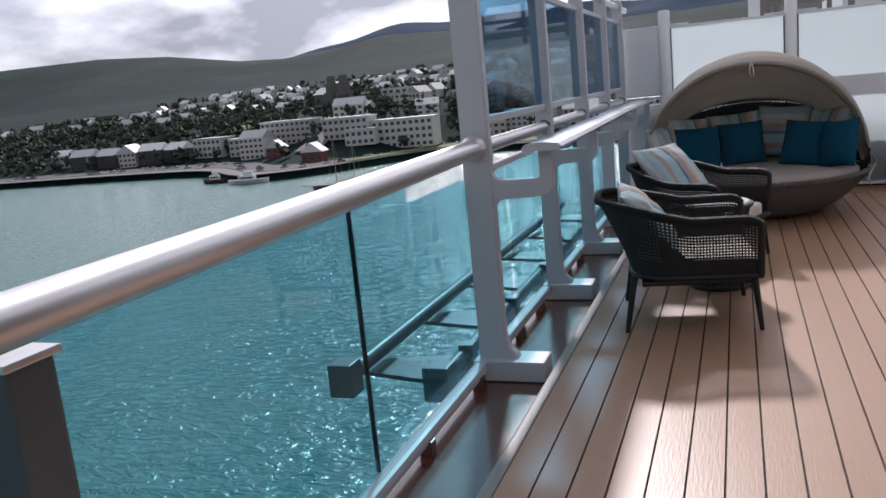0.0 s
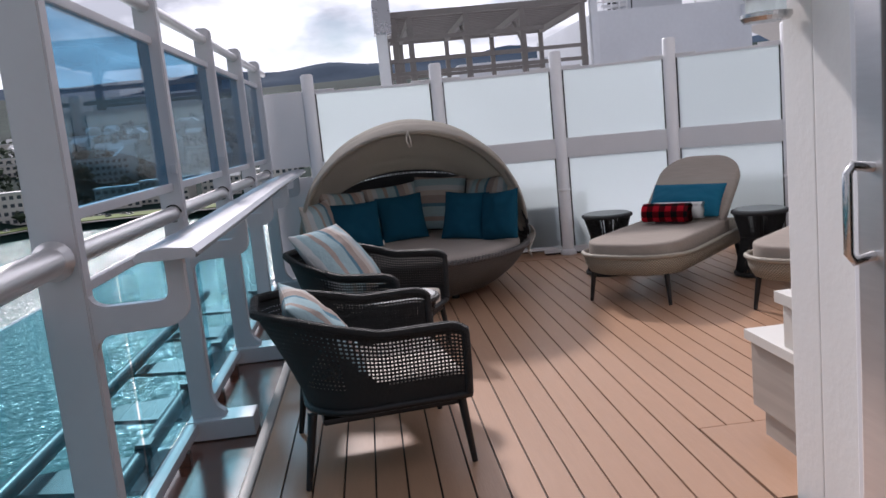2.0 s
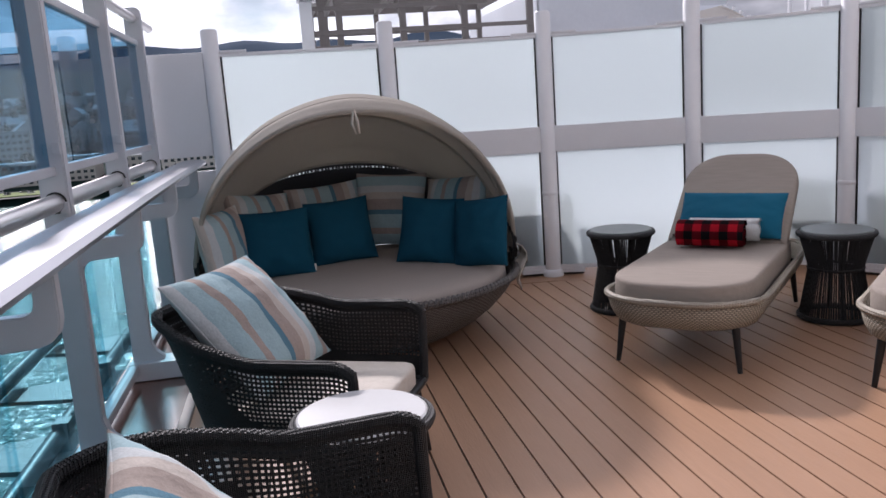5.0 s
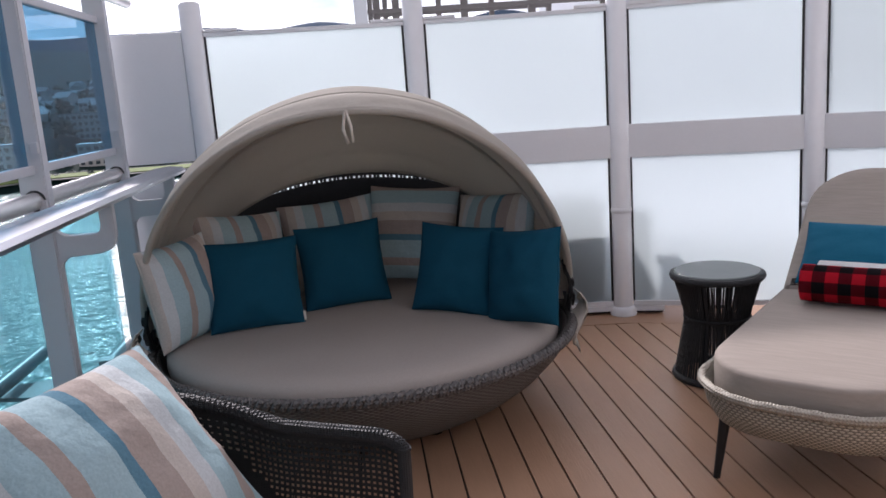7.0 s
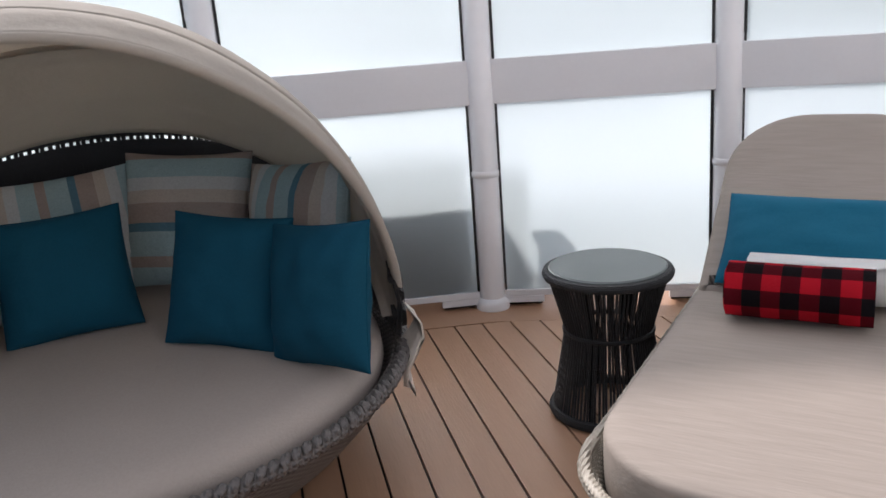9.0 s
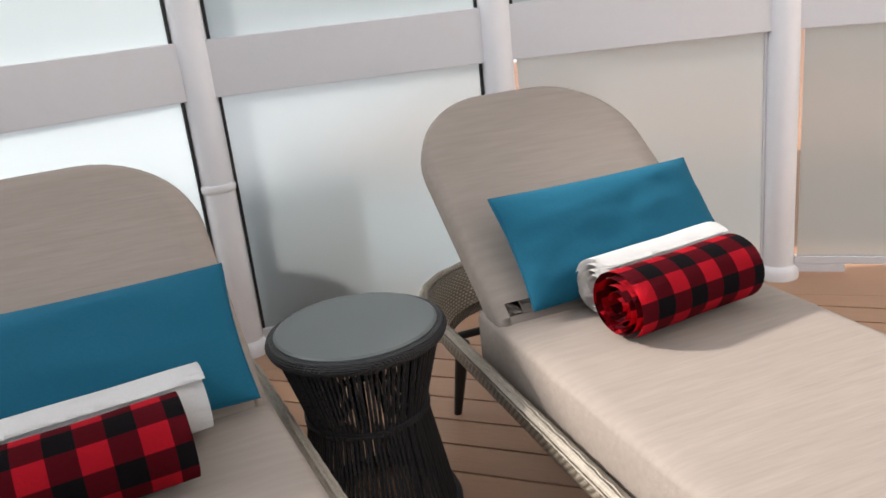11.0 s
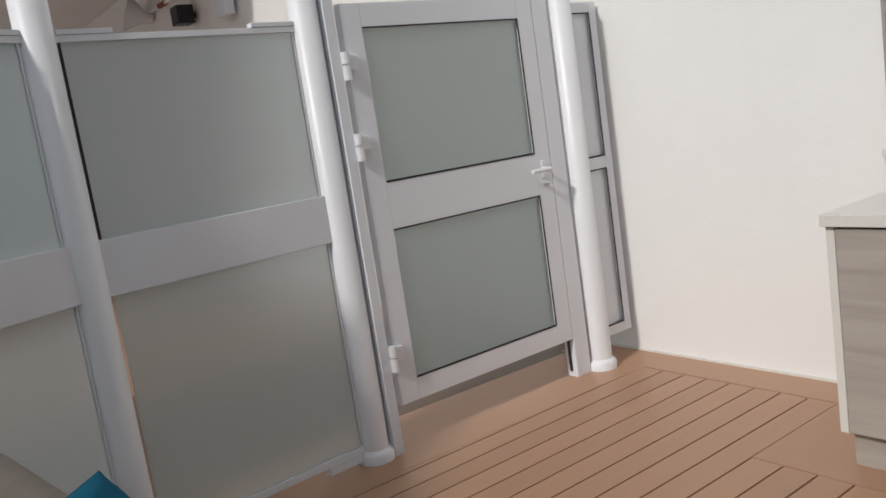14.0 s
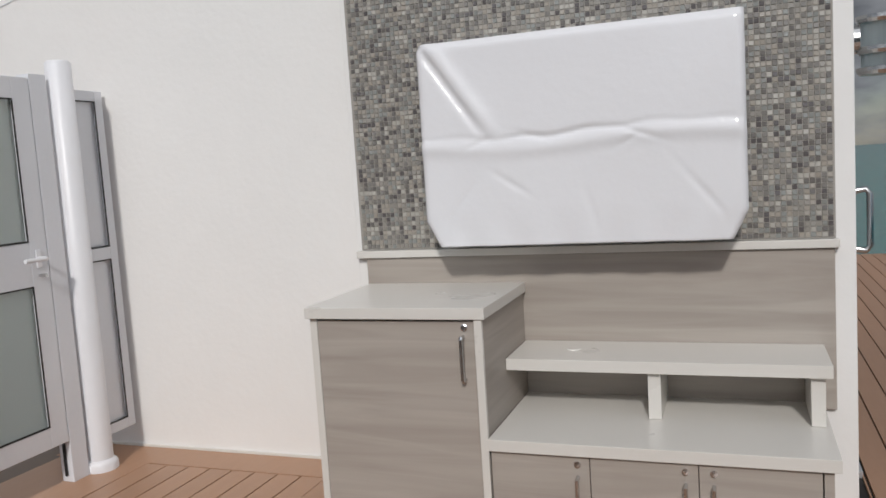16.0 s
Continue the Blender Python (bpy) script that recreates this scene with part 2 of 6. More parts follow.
def frosted(name, color, clear=0.25):
    """Acid-etched glass: lets light through diffusely, with a soft sheen."""
    m = bpy.data.materials.new(name)
    m.use_nodes = True
    n, l, p = nodes_of(m)
    out = n["Material Output"]
    p.inputs["Base Color"].default_value = (*[c * 0.6 for c in color], 1)
    p.inputs["Roughness"].default_value = 0.28
    tr = n.new("ShaderNodeBsdfTranslucent")
    tr.inputs["Color"].default_value = (*color, 1)
    mx = n.new("ShaderNodeMixShader")
    mx.inputs[0].default_value = 0.75
    l.new(p.outputs[0], mx.inputs[1])
    l.new(tr.outputs[0], mx.inputs[2])
    rf = n.new("ShaderNodeBsdfRefraction")
    rf.inputs["Color"].default_value = (*[0.5 + 0.5 * c for c in color], 1)
    rf.inputs["Roughness"].default_value = 0.36
    rf.inputs["IOR"].default_value = 1.45
    my = n.new("ShaderNodeMixShader")
    my.inputs[0].default_value = clear
    l.new(mx.outputs[0], my.inputs[1])
    l.new(rf.outputs[0], my.inputs[2])
    l.new(my.outputs[0], out.inputs["Surface"])
    return m


M_FROST = frosted("frosted_glass", (0.83, 0.90, 0.91), 0.55)
M_FROSTDOOR = frosted("frosted_door_glass", (0.80, 0.86, 0.845))


def clear_glass(name, tint, gloss=0.06):
    """Tinted sheet glass, thin: a coloured pass-through with a mirror sheen."""
    m = bpy.data.materials.new(name)
    m.use_nodes = True
    n, l = m.node_tree.nodes, m.node_tree.links
    n.remove(n["Principled BSDF"])
    out = n["Material Output"]
    tr = n.new("ShaderNodeBsdfTransparent")
    tr.inputs["Color"].default_value = (*tint, 1)
    gl = n.new("ShaderNodeBsdfGlossy")
    gl.inputs["Roughness"].default_value = 0.02
    fr = n.new("ShaderNodeLayerWeight")
    fr.inputs["Blend"].default_value = 0.5
    pw = n.new("ShaderNodeMath")
    pw.operation = 'POWER'
    pw.inputs[1].default_value = 4.0
    l.new(fr.outputs["Facing"], pw.inputs[0])
    sc = n.new("ShaderNodeMath")
    sc.operation = 'MULTIPLY_ADD'
    sc.inputs[1].default_value, sc.inputs[2].default_value = 0.55, gloss * 0.5
    l.new(pw.outputs[0], sc.inputs[0])
    mx = n.new("ShaderNodeMixShader")
    l.new(sc.outputs[0], mx.inputs[0])
    l.new(tr.outputs[0], mx.inputs[1])
    l.new(gl.outputs[0], mx.inputs[2])
    l.new(mx.outputs[0], out.inputs["Surface"])
    return m


M_GLASS = clear_glass("teal_tinted_glass", (0.52, 0.79, 0.86))
M_GLASSUP = clear_glass("blue_windscreen_glass", (0.38, 0.60, 0.73), 0.12)


def water():
    m = bpy.data.materials.new("fjord_water")
    m.use_nodes = True
    n, l, p = nodes_of(m)
    p.inputs["Base Color"].default_value = (0.105, 0.235, 0.222, 1)
    p.inputs["Roughness"].default_value = 0.18
    p.inputs["IOR"].default_value = 1.33
    p.inputs["Specular IOR Level"].default_value = 1.0
    co = n.new("ShaderNodeTexCoord")
    mp = n.new("ShaderNodeMapping")
    mp.inputs["Scale"].default_value = (0.6, 1.0, 1.0)
    mp.inputs["Rotation"].default_value = (0, 0, radians(-20))
    l.new(co.outputs["Object"], mp.inputs["Vector"])
    a = n.new("ShaderNodeTexNoise")
    a.inputs["Scale"].default_value, a.inputs["Detail"].default_value, a.inputs["Distortion"].default_value = 1.0, 3.0, 1.1
    b = n.new("ShaderNodeTexNoise")
    b.inputs["Scale"].default_value, b.inputs["Detail"].default_value = 0.33, 3
    l.new(mp.outputs["Vector"], a.inputs["Vector"])
    l.new(mp.outputs["Vector"], b.inputs["Vector"])
    s = n.new("ShaderNodeMath")
    s.operation = 'MULTIPLY_ADD'
    l.new(b.outputs["Fac"], s.inputs[0])
    s.inputs[1].default_value = 1.7
    l.new(a.outputs["Fac"], s.inputs[2])
    bp = n.new("ShaderNodeBump")
    bp.inputs["Strength"].default_value, bp.inputs["Distance"].default_value = 1.0, 0.46
    l.new(s.outputs[0], bp.inputs["Height"])
    l.new(bp.outputs["Normal"], p.inputs["Normal"])
    return m


# copy of the teal cloth with the canopy's shade put into its colour
M_TEALSHADE = material("canopy_shaded_teal_fabric", (0.006, 0.062, 0.105), 0.9, vary=0.10, scale=6, grain=0.12, grain_scale=180, bump=0.5, bump_scale=40, spec=0.15)
M_WATER = water()
M_DARKGLASS = clear_glass("dark_tinted_glass", (0.10, 0.12, 0.13))
M_CAPRAIL = material("satin_cap_rail", (0.44, 0.44, 0.47), 0.28, metal=0.8, vary=0.08, scale=5, grain=0.05, grain_scale=60, stretch=(1, 0.1, 1))


def stripes(name, bands, period, axis=0, shift=0.0, bump=0.5):
    """Cloth with woven colour bands across one object axis: rows of (start, colour) within one period."""
    m = material(name, (0.5, 0.5, 0.5), 0.9, spec=0.15, bump=bump, bump_scale=26)
    n, l, p = nodes_of(m)
    co = n.new("ShaderNodeTexCoord")
    sp = n.new("ShaderNodeSeparateXYZ")
    l.new(co.outputs["Object"], sp.inputs[0])
    a = n.new("ShaderNodeMath")
    a.operation = 'MULTIPLY_ADD'
    a.inputs[1].default_value, a.inputs[2].default_value = 1 / period, shift + 10
    l.new(sp.outputs[axis], a.inputs[0])
    f = n.new("ShaderNodeMath")
    f.operation = 'FRACT'
    l.new(a.outputs[0], f.inputs[0])
    r = n.new("ShaderNodeValToRGB")
    r.color_ramp.interpolation = 'CONSTANT'
    for i, (pos, c) in enumerate(bands):
        e = r.color_ramp.elements[i] if i < 2 else r.color_ramp.elements.new(pos)
        e.position, e.color = pos, (*c, 1)
    l.new(f.outputs[0], r.inputs["Fac"])
    nz = n.new("ShaderNodeTexNoise")
    nz.inputs["Scale"].default_value = 160
    l.new(co.outputs["Object"], nz.inputs["Vector"])
    hs = n.new("ShaderNodeHueSaturation")
    k = n.new("ShaderNodeMath")
    k.operation = 'MULTIPLY_ADD'
    k.inputs[1].default_value, k.inputs[2].default_value = 0.35, 0.82
    l.new(nz.outputs["Fac"], k.inputs[0])
    l.new(k.outputs[0], hs.inputs["Value"])
    l.new(r.outputs["Color"], hs.inputs["Color"])
    l.new(hs.outputs["Color"], p.inputs["Base Color"])
    return m


C_AQUA, C_BEIGE, C_SAND, C_BLUE, C_PALE = (0.33, 0.46, 0.50), (0.36, 0.30, 0.27), (0.50, 0.45, 0.41), (0.10, 0.21, 0.28), (0.52, 0.55, 0.56)
BANDS = [(0.0, C_AQUA), (0.22, C_BLUE), (0.30, C_BEIGE), (0.48, C_SAND), (0.60, C_PALE), (0.72, C_AQUA), (0.90, C_BEIGE)]
M_STRIPE = stripes("striped_pillow_cloth", BANDS, 0.34, 0, 0.1)
M_STRIPE2 = stripes("striped_back_pillow_cloth", BANDS, 0.40, 1, 0.35)


def plaid():
    m = material("red_black_buffalo_plaid_fleece", (0.5, 0.02, 0.03), 0.95, spec=0.1, bump=0.8, bump_scale=120)
    n, l, p = nodes_of(m)
    co = n.new("ShaderNodeTexCoord")
    sp = n.new("ShaderNodeSeparateXYZ")
    l.new(co.outputs["UV"], sp.inputs[0])
    sums = []
    for ax in (0, 1):
        a = n.new("ShaderNodeMath")
        a.operation = 'MULTIPLY'
        a.inputs[1].default_value = 1 / 0.096
        l.new(sp.outputs[ax], a.inputs[0])
        f = n.new("ShaderNodeMath")
        f.operation = 'FRACT'
        l.new(a.outputs[0], f.inputs[0])
        g = n.new("ShaderNodeMath")
        g.operation = 'GREATER_THAN'
        g.inputs[1].default_value = 0.5
        l.new(f.outputs[0], g.inputs[0])
        sums.append(g)
    s = n.new("ShaderNodeMath")
    l.new(sums[0].outputs[0], s.inputs[0])
    l.new(sums[1].outputs[0], s.inputs[1])
    h = n.new("ShaderNodeMath")
    h.operation = 'MULTIPLY'
    h.inputs[1].default_value = 0.5
    l.new(s.outputs[0], h.inputs[0])
    r = n.new("ShaderNodeValToRGB")
    r.color_ramp.interpolation = 'CONSTANT'
    r.color_ramp.elements[0].position, r.color_ramp.elements[0].color = 0.0, (0.58, 0.015, 0.03, 1)
    r.color_ramp.elements[1].position, r.color_ramp.elements[1].color = 0.25, (0.12, 0.006, 0.012, 1)
    e = r.color_ramp.elements.new(0.75)
    e.color = (0.012, 0.010, 0.012, 1)
    l.new(h.outputs[0], r.inputs["Fac"])
    l.new(r.outputs["Color"], p.inputs["Base Color"])
    return m


M_PLAID = plaid()


def mosaic_glass():
    m = material("grey_glass_mosaic_tile", (0.3, 0.28, 0.25), 0.16, spec=0.7, vary=0.1)
    n, l, p = nodes_of(m)
    geo = n.new("ShaderNodeNewGeometry")
    r = n.new("ShaderNodeValToRGB")
    cols = [(0.0, (0.30, 0.285, 0.255)), (0.18, (0.22, 0.21, 0.195)), (0.36, (0.36, 0.33, 0.285)), (0.52, (0.16, 0.15, 0.14)), (0.66, (0.27, 0.28, 0.265)), (0.80, (0.45, 0.43, 0.39)), (0.91, (0.11, 0.10, 0.10))]
    r.color_ramp.interpolation = 'CONSTANT'
    for i, (pos, c) in enumerate(cols):
        e = r.color_ramp.elements[i] if i < 2 else r.color_ramp.elements.new(pos)
        e.position, e.color = pos, (*c, 1)
    l.new(geo.outputs["Random Per Island"], r.inputs["Fac"])
    l.new(r.outputs["Color"], p.inputs["Base Color"])
    return m


M_MOSAIC = mosaic_glass()
M_GROUT = material("grey_grout", (0.33, 0.31, 0.28), 0.8, vary=0.1)


def lets_light_through(m, share):
    """Makes a cloth let part of the light through."""
    n, l, p = nodes_of(m)
    tr = n.new("ShaderNodeBsdfTranslucent")
    src = p.inputs["Base Color"].links[0].from_socket
    l.new(src, tr.inputs["Color"])
    mx = n.new("ShaderNodeMixShader")
    mx.inputs[0].default_value = share
    l.new(p.outputs[0], mx.inputs[1])
    l.new(tr.outputs[0], mx.inputs[2])
    l.new(mx.outputs[0], n["Material Output"].inputs["Surface"])


lets_light_through(M_CANOPY, 0.42)

M_LEAF = material("dark_foliage", (0.036, 0.056, 0.034), 0.8, vary=0.35, scale=0.08, grain=0.3, grain_scale=1.5, island=0.35)
M_CONCRETE = material("pale_render_facade", (0.62, 0.60, 0.57), 0.8, vary=0.1, scale=0.2, piece=0.22)
M_ROOF = material("pale_sheet_roof", (0.60, 0.61, 0.62), 0.55, vary=0.12, scale=0.2, piece=0.3)
M_DARKHOUSE = material("dark_clad_facade", (0.06, 0.055, 0.055), 0.7, vary=0.2, scale=0.3)
M_REDHOUSE = material("red_brown_facade", (0.22, 0.07, 0.05), 0.7, vary=0.2, scale=0.3)
M_WINDOW = material("dark_window_pane", (0.05, 0.065, 0.08), 0.15, vary=0.2)
M_QUAY = material("grey_stone_quay", (0.16, 0.155, 0.15), 0.85, vary=0.3, scale=0.3, grain=0.2, grain_scale=3)
M_ASPHALT = material("asphalt", (0.075, 0.075, 0.078), 0.85, vary=0.2, scale=0.2)
M_LAWN = material("green_shore_lawn", (0.13, 0.18, 0.045), 0.9, vary=0.25, scale=0.1, grain=0.2, grain_scale=2)
M_CAR = material("car_paint", (0.5, 0.5, 0.52), 0.3, vary=0.1, piece=0.7)
M_HULL = material("dark_hull_paint", (0.06, 0.03, 0.03), 0.45, vary=0.2)
M_MAST = material("varnished_mast", (0.30, 0.22, 0.15), 0.6)


def land_material():
    """Hillside: woods and heath, with cloud shade and distant blue mixed into the greens."""
    m = material("hillside", (0.05, 0.07, 0.04), 0.95, spec=0.1)
    n, l, p = nodes_of(m)
    co = n.new("ShaderNodeTexCoord")
    a = n.new("ShaderNodeTexNoise")
    a.inputs["Scale"].default_value, a.inputs["Detail"].default_value = 0.0035, 8
    b = n.new("ShaderNodeTexNoise")
    b.inputs["Scale"].default_value, b.inputs["Detail"].default_value = 0.05, 6
    l.new(co.outputs["Object"], a.inputs["Vector"])
    l.new(co.outputs["Object"], b.inputs["Vector"])
    mx = n.new("ShaderNodeMath")
    mx.operation = 'MULTIPLY_ADD'
    l.new(b.outputs["Fac"], mx.inputs[0])
    mx.inputs[1].default_value = 0.45
    l.new(a.outputs["Fac"], mx.inputs[2])
    r = n.new("ShaderNodeValToRGB")
    r.color_ramp.elements[0].position, r.color_ramp.elements[0].color = 0.52, (0.007, 0.020, 0.018, 1)
    r.color_ramp.elements[1].position, r.color_ramp.elements[1].color = 0.92, (0.026, 0.048, 0.042, 1)
    e = r.color_ramp.elements.new(0.72)
    e.color = (0.012, 0.030, 0.028, 1)
    l.new(mx.outputs[0], r.inputs["Fac"])
    l.new(r.outputs["Color"], p.inputs["Base Color"])
    return m


M_LAND = land_material()
# distance haze is put into this blue base colour
M_MOUNTAIN = material("haze_blue_mountain", (0.050, 0.082, 0.130), 0.95, vary=0.25, scale=0.002, grain=0.12, grain_scale=0.02, spec=0.05)
# ---- mesh helpers ----
def finish(name, bm, mat, parent=None, label="", smooth=False, at=None):
    me = bpy.data.meshes.new(name)
    bmesh.ops.recalc_face_normals(bm, faces=bm.faces)
    bm.to_mesh(me)
    bm.free()
    if smooth:
        for f in me.polygons:
            f.use_smooth = True
    me.materials.append(mat)
    ob = new(name, me)
    if at is not None:
        ob.matrix_world = at
    if parent is not None:
        ob.parent = parent
    if label:
        ob["label"] = label
    return ob


def part(name, bm, mat, parent, label="", smooth=False):
    return finish(name, bm, mat, parent, label, smooth)


def thing(name, label, category, group="", kind="", at=None):
    ob = new(name)
    ob.empty_display_size = 0.1
    if at is not None:
        ob.matrix_world = at
    return tagged(ob, label, category, group, kind)


def box(bm, lo, hi, bevel=0.0, m=None):
    """Adds a box from corner lo to corner hi, its edges rounded."""
    v = [bm.verts.new((x, y, z)) for x in (lo[0], hi[0]) for y in (lo[1], hi[1]) for z in (lo[2], hi[2])]
    fs = [bm.faces.new([v[i] for i in q]) for q in ((0, 1, 3, 2), (4, 6, 7, 5), (0, 4, 5, 1), (2, 3, 7, 6), (0, 2, 6, 4), (1, 5, 7, 3))]
    bmesh.ops.recalc_face_normals(bm, faces=fs)
    if bevel:
        es = list({e for f in fs for e in f.edges})
        r = bmesh.ops.bevel(bm, geom=es, offset=bevel, segments=2, affect='EDGES', profile=0.7)
        v = list({q for f in r["faces"] for q in f.verts} | {q for q in v if q.is_valid})
    if m is not None:
        bmesh.ops.transform(bm, matrix=m, verts=[q for q in v if q.is_valid])
    return bm


def boxed(lo, hi, bevel=0.0, m=None):
    return box(bmesh.new(), lo, hi, bevel, m)


def tube(bm, pts, r, seg=10, closed=False, squash=1.0):
    """Adds a round bar along pts; r is one radius or one for each point."""
    pts = [Vector(p) for p in pts]
    n = len(pts)
    rad = r if isinstance(r, (list, tuple)) else [r] * n
    rings, ref = [], None
    for i, p in enumerate(pts):
        a = pts[i - 1] if (i or closed) else p
        b = pts[(i + 1) % n] if (i < n - 1 or closed) else p
        d = (b - a).normalized()
        if ref is None:
            ref = Vector((0, 0, 1)) if abs(d.z) < 0.9 else Vector((1, 0, 0))
        u = (ref - d * ref.dot(d)).normalized()
        ref = u
        w = d.cross(u)
        rings.append([bm.verts.new(p + (u * math.cos(t) * squash + w * math.sin(t)) * rad[i]) for t in [2 * math.pi * k / seg for k in range(seg)]])
    for i in range(n if closed else n - 1):
        A, B = rings[i], rings[(i + 1) % n]
        for k in range(seg):
            bm.faces.new((A[k], A[(k + 1) % seg], B[(k + 1) % seg], B[k]))
    if not closed:
        for ring in (rings[0][::-1], rings[-1]):
            bm.faces.new([bm.verts.new(v.co) for v in ring])
    return bm


def tubed(pts, r, seg=10, closed=False, squash=1.0):
    return tube(bmesh.new(), pts, r, seg, closed, squash)


def lathe(bm, profile, seg=32, centre=(0, 0)):
    """Adds a surface of revolution about z; profile: (radius, z) rows, capped where the radius is not nought."""
    rings = []
    for r, z in profile:
        if r < 1e-5:
            rings.append([bm.verts.new((centre[0], centre[1], z))])
        else:
            rings.append([bm.verts.new((centre[0] + r * math.cos(2 * math.pi * k / seg), centre[1] + r * math.sin(2 * math.pi * k / seg), z)) for k in range(seg)])
    for A, B in zip(rings, rings[1:]):
        for k in range(seg):
            q = [A[k % len(A)], A[(k + 1) % len(A)], B[(k + 1) % len(B)], B[k % len(B)]]
            q = list(dict.fromkeys(q))
            if len(q) > 2:
                bm.faces.new(q)
    for R in (rings[0], rings[-1]):
        if len(R) > 2:
            bm.faces.new([bm.verts.new(v.co) for v in R])
    return bm


def surface(f, nu, nv, thick=0.0, close_u=False):
    """A sheet from f(u, v) over the unit square, given a thickness."""
    bm = bmesh.new()
    g = [[bm.verts.new(f(i / nu, j / nv)) for j in range(nv + 1)] for i in range(nu if close_u else nu + 1)]
    for i in range(nu):
        for j in range(nv):
            A, B = g[i], g[(i + 1) % len(g)]
            bm.faces.new((A[j], B[j], B[j + 1], A[j + 1]))
    if thick:
        bmesh.ops.recalc_face_normals(bm, faces=bm.faces)
        bmesh.ops.solidify(bm, geom=list(bm.faces), thickness=thick)
    return bm


def prism(poly, h0, h1, axis="z", bevel=0.0):
    """A slab with the outline poly (pairs), from h0 to h1 along an axis."""
    bm = bmesh.new()

    def at(a, b, h):
        return {"z": (a, b, h), "y": (a, h, b), "x": (h, a, b)}[axis]
    lo = [bm.verts.new(at(a, b, h0)) for a, b in poly]
    hi = [bm.verts.new(at(a, b, h1)) for a, b in poly]
    bm.faces.new(lo)
    bm.faces.new(hi[::-1])
    for i in range(len(poly)):
        j = (i + 1) % len(poly)
        bm.faces.new((lo[i], hi[i], hi[j], lo[j]))
    bmesh.ops.recalc_face_normals(bm, faces=bm.faces)
    if bevel:
        bmesh.ops.bevel(bm, geom=list(bm.edges), offset=bevel, segments=2, affect='EDGES')
    return bm


def smoothstep(a, b, x):
    t = min(1, max(0, (x - a) / (b - a)))
    return t * t * (3 - 2 * t)


def plank_loop(w, y0, y1, r_foot, r_head, n=9):
    """A rounded outline, w half wide, from y0 (foot) to y1 (head)."""
    pts = []
    for cx, cy, r, a0 in ((w - r_foot, y0 + r_foot, r_foot, -90), (w - r_head, y1 - r_head, r_head, 0), (-w + r_head, y1 - r_head, r_head, 90), (-w + r_foot, y0 + r_foot, r_foot, 180)):
        for i in range(n + 1):
            a = radians(a0 + 90 * i / n)
            pts.append((cx + r * math.cos(a), cy + r * math.sin(a)))
    return pts


def slab(loop, z0, z1, soft, m=None):
    """A cushion slab with soft edges over a plan loop."""
    bm = bmesh.new()
    c = Vector((sum(p[0] for p in loop) / len(loop), sum(p[1] for p in loop) / len(loop)))
    rows = []
    steps = [(soft, z0), (soft * 0.3, z0 + soft * 0.3), (0, z0 + soft), (0, z1 - soft), (soft * 0.3, z1 - soft * 0.3), (soft, z1), (soft * 3, z1 + 0.004)]
    for ins, z in steps:
        row = []
        for i, p in enumerate(loop):
            a, b = Vector(loop[i - 1]), Vector(loop[(i + 1) % len(loop)])
            d = (b - a)
            nrm = Vector((-d.y, d.x)).normalized() if d.length > 1e-9 else Vector((0, 0))
            row.append(bm.verts.new((p[0] + nrm.x * ins, p[1] + nrm.y * ins, z)))
        rows.append(row)
    for A, B in zip(rows, rows[1:]):
        for k in range(len(loop)):
            bm.faces.new((A[k], A[(k + 1) % len(loop)], B[(k + 1) % len(loop)], B[k]))
    bm.faces.new(rows[0][::-1])
    bm.faces.new(rows[-1])
    if m is not None:
        bmesh.ops.transform(bm, matrix=m, verts=bm.verts)
    return bm


# ---- setting: deck, waterway, walls ----
RAIL_X = -1.15
WALL_Y = 3.40
DOOR_X = 1.18
MOSAIC_Y = 3.57
POSTS = [(-0.63, 8.87), (0.58, 8.93), (1.71, 8.78), (2.69, 8.43), (3.52, 7.87), (4.09, 7.00), (4.48, 6.05), (4.545, 5.07), (4.50, 3.72)]
POST_R = 0.058
Z_TOP, Z_RU, Z_RL, Z_BOT = 1.765, 1.13, 0.94, 0.085


def arc_y(x):
    """The y at which the line of the screens crosses x, on the far side."""
    for (x0, y0), (x1, y1) in zip(POSTS, POSTS[1:7]):
        if x0 <= x <= x1:
            return y0 + (y1 - y0) * (x - x0) / (x1 - x0)
    return POSTS[0][1] if x < POSTS[0][0] else POSTS[6][1]


deck = finish("floor", boxed((-0.747, -4.0, -0.25), (6.5, 9.6, -0.012)), M_CAULK)
tagged(deck, "tan composite deck planks with black caulked seams", "floor", kind="structure")
# the strip's grey holds the railing's shade, painted in
margin = finish("trim", boxed((-0.80, -4.0, -0.2), (-0.748, 9.3, -0.002), 0.008), M_PLINTH)
tagged(margin, "grey deck margin beside the waterway, railing shade put into its colour", "trim", kind="structure")
gutter = finish("waterway", boxed((-1.19, -4.0, -0.25), (-0.80, 9.4, -0.055), 0.01), M_GUTTER)
tagged(gutter, "glossy red-brown drainage waterway under the railing", "floor", kind="structure")

# the cabin's side wall with a sliding door, and the wall behind the cabinets
def wall_piece(name, lo, hi, label, mat=M_WALL, bevel=0.006):
    return tagged(finish(name, boxed(lo, hi, bevel), mat), label, "wall", kind="structure")


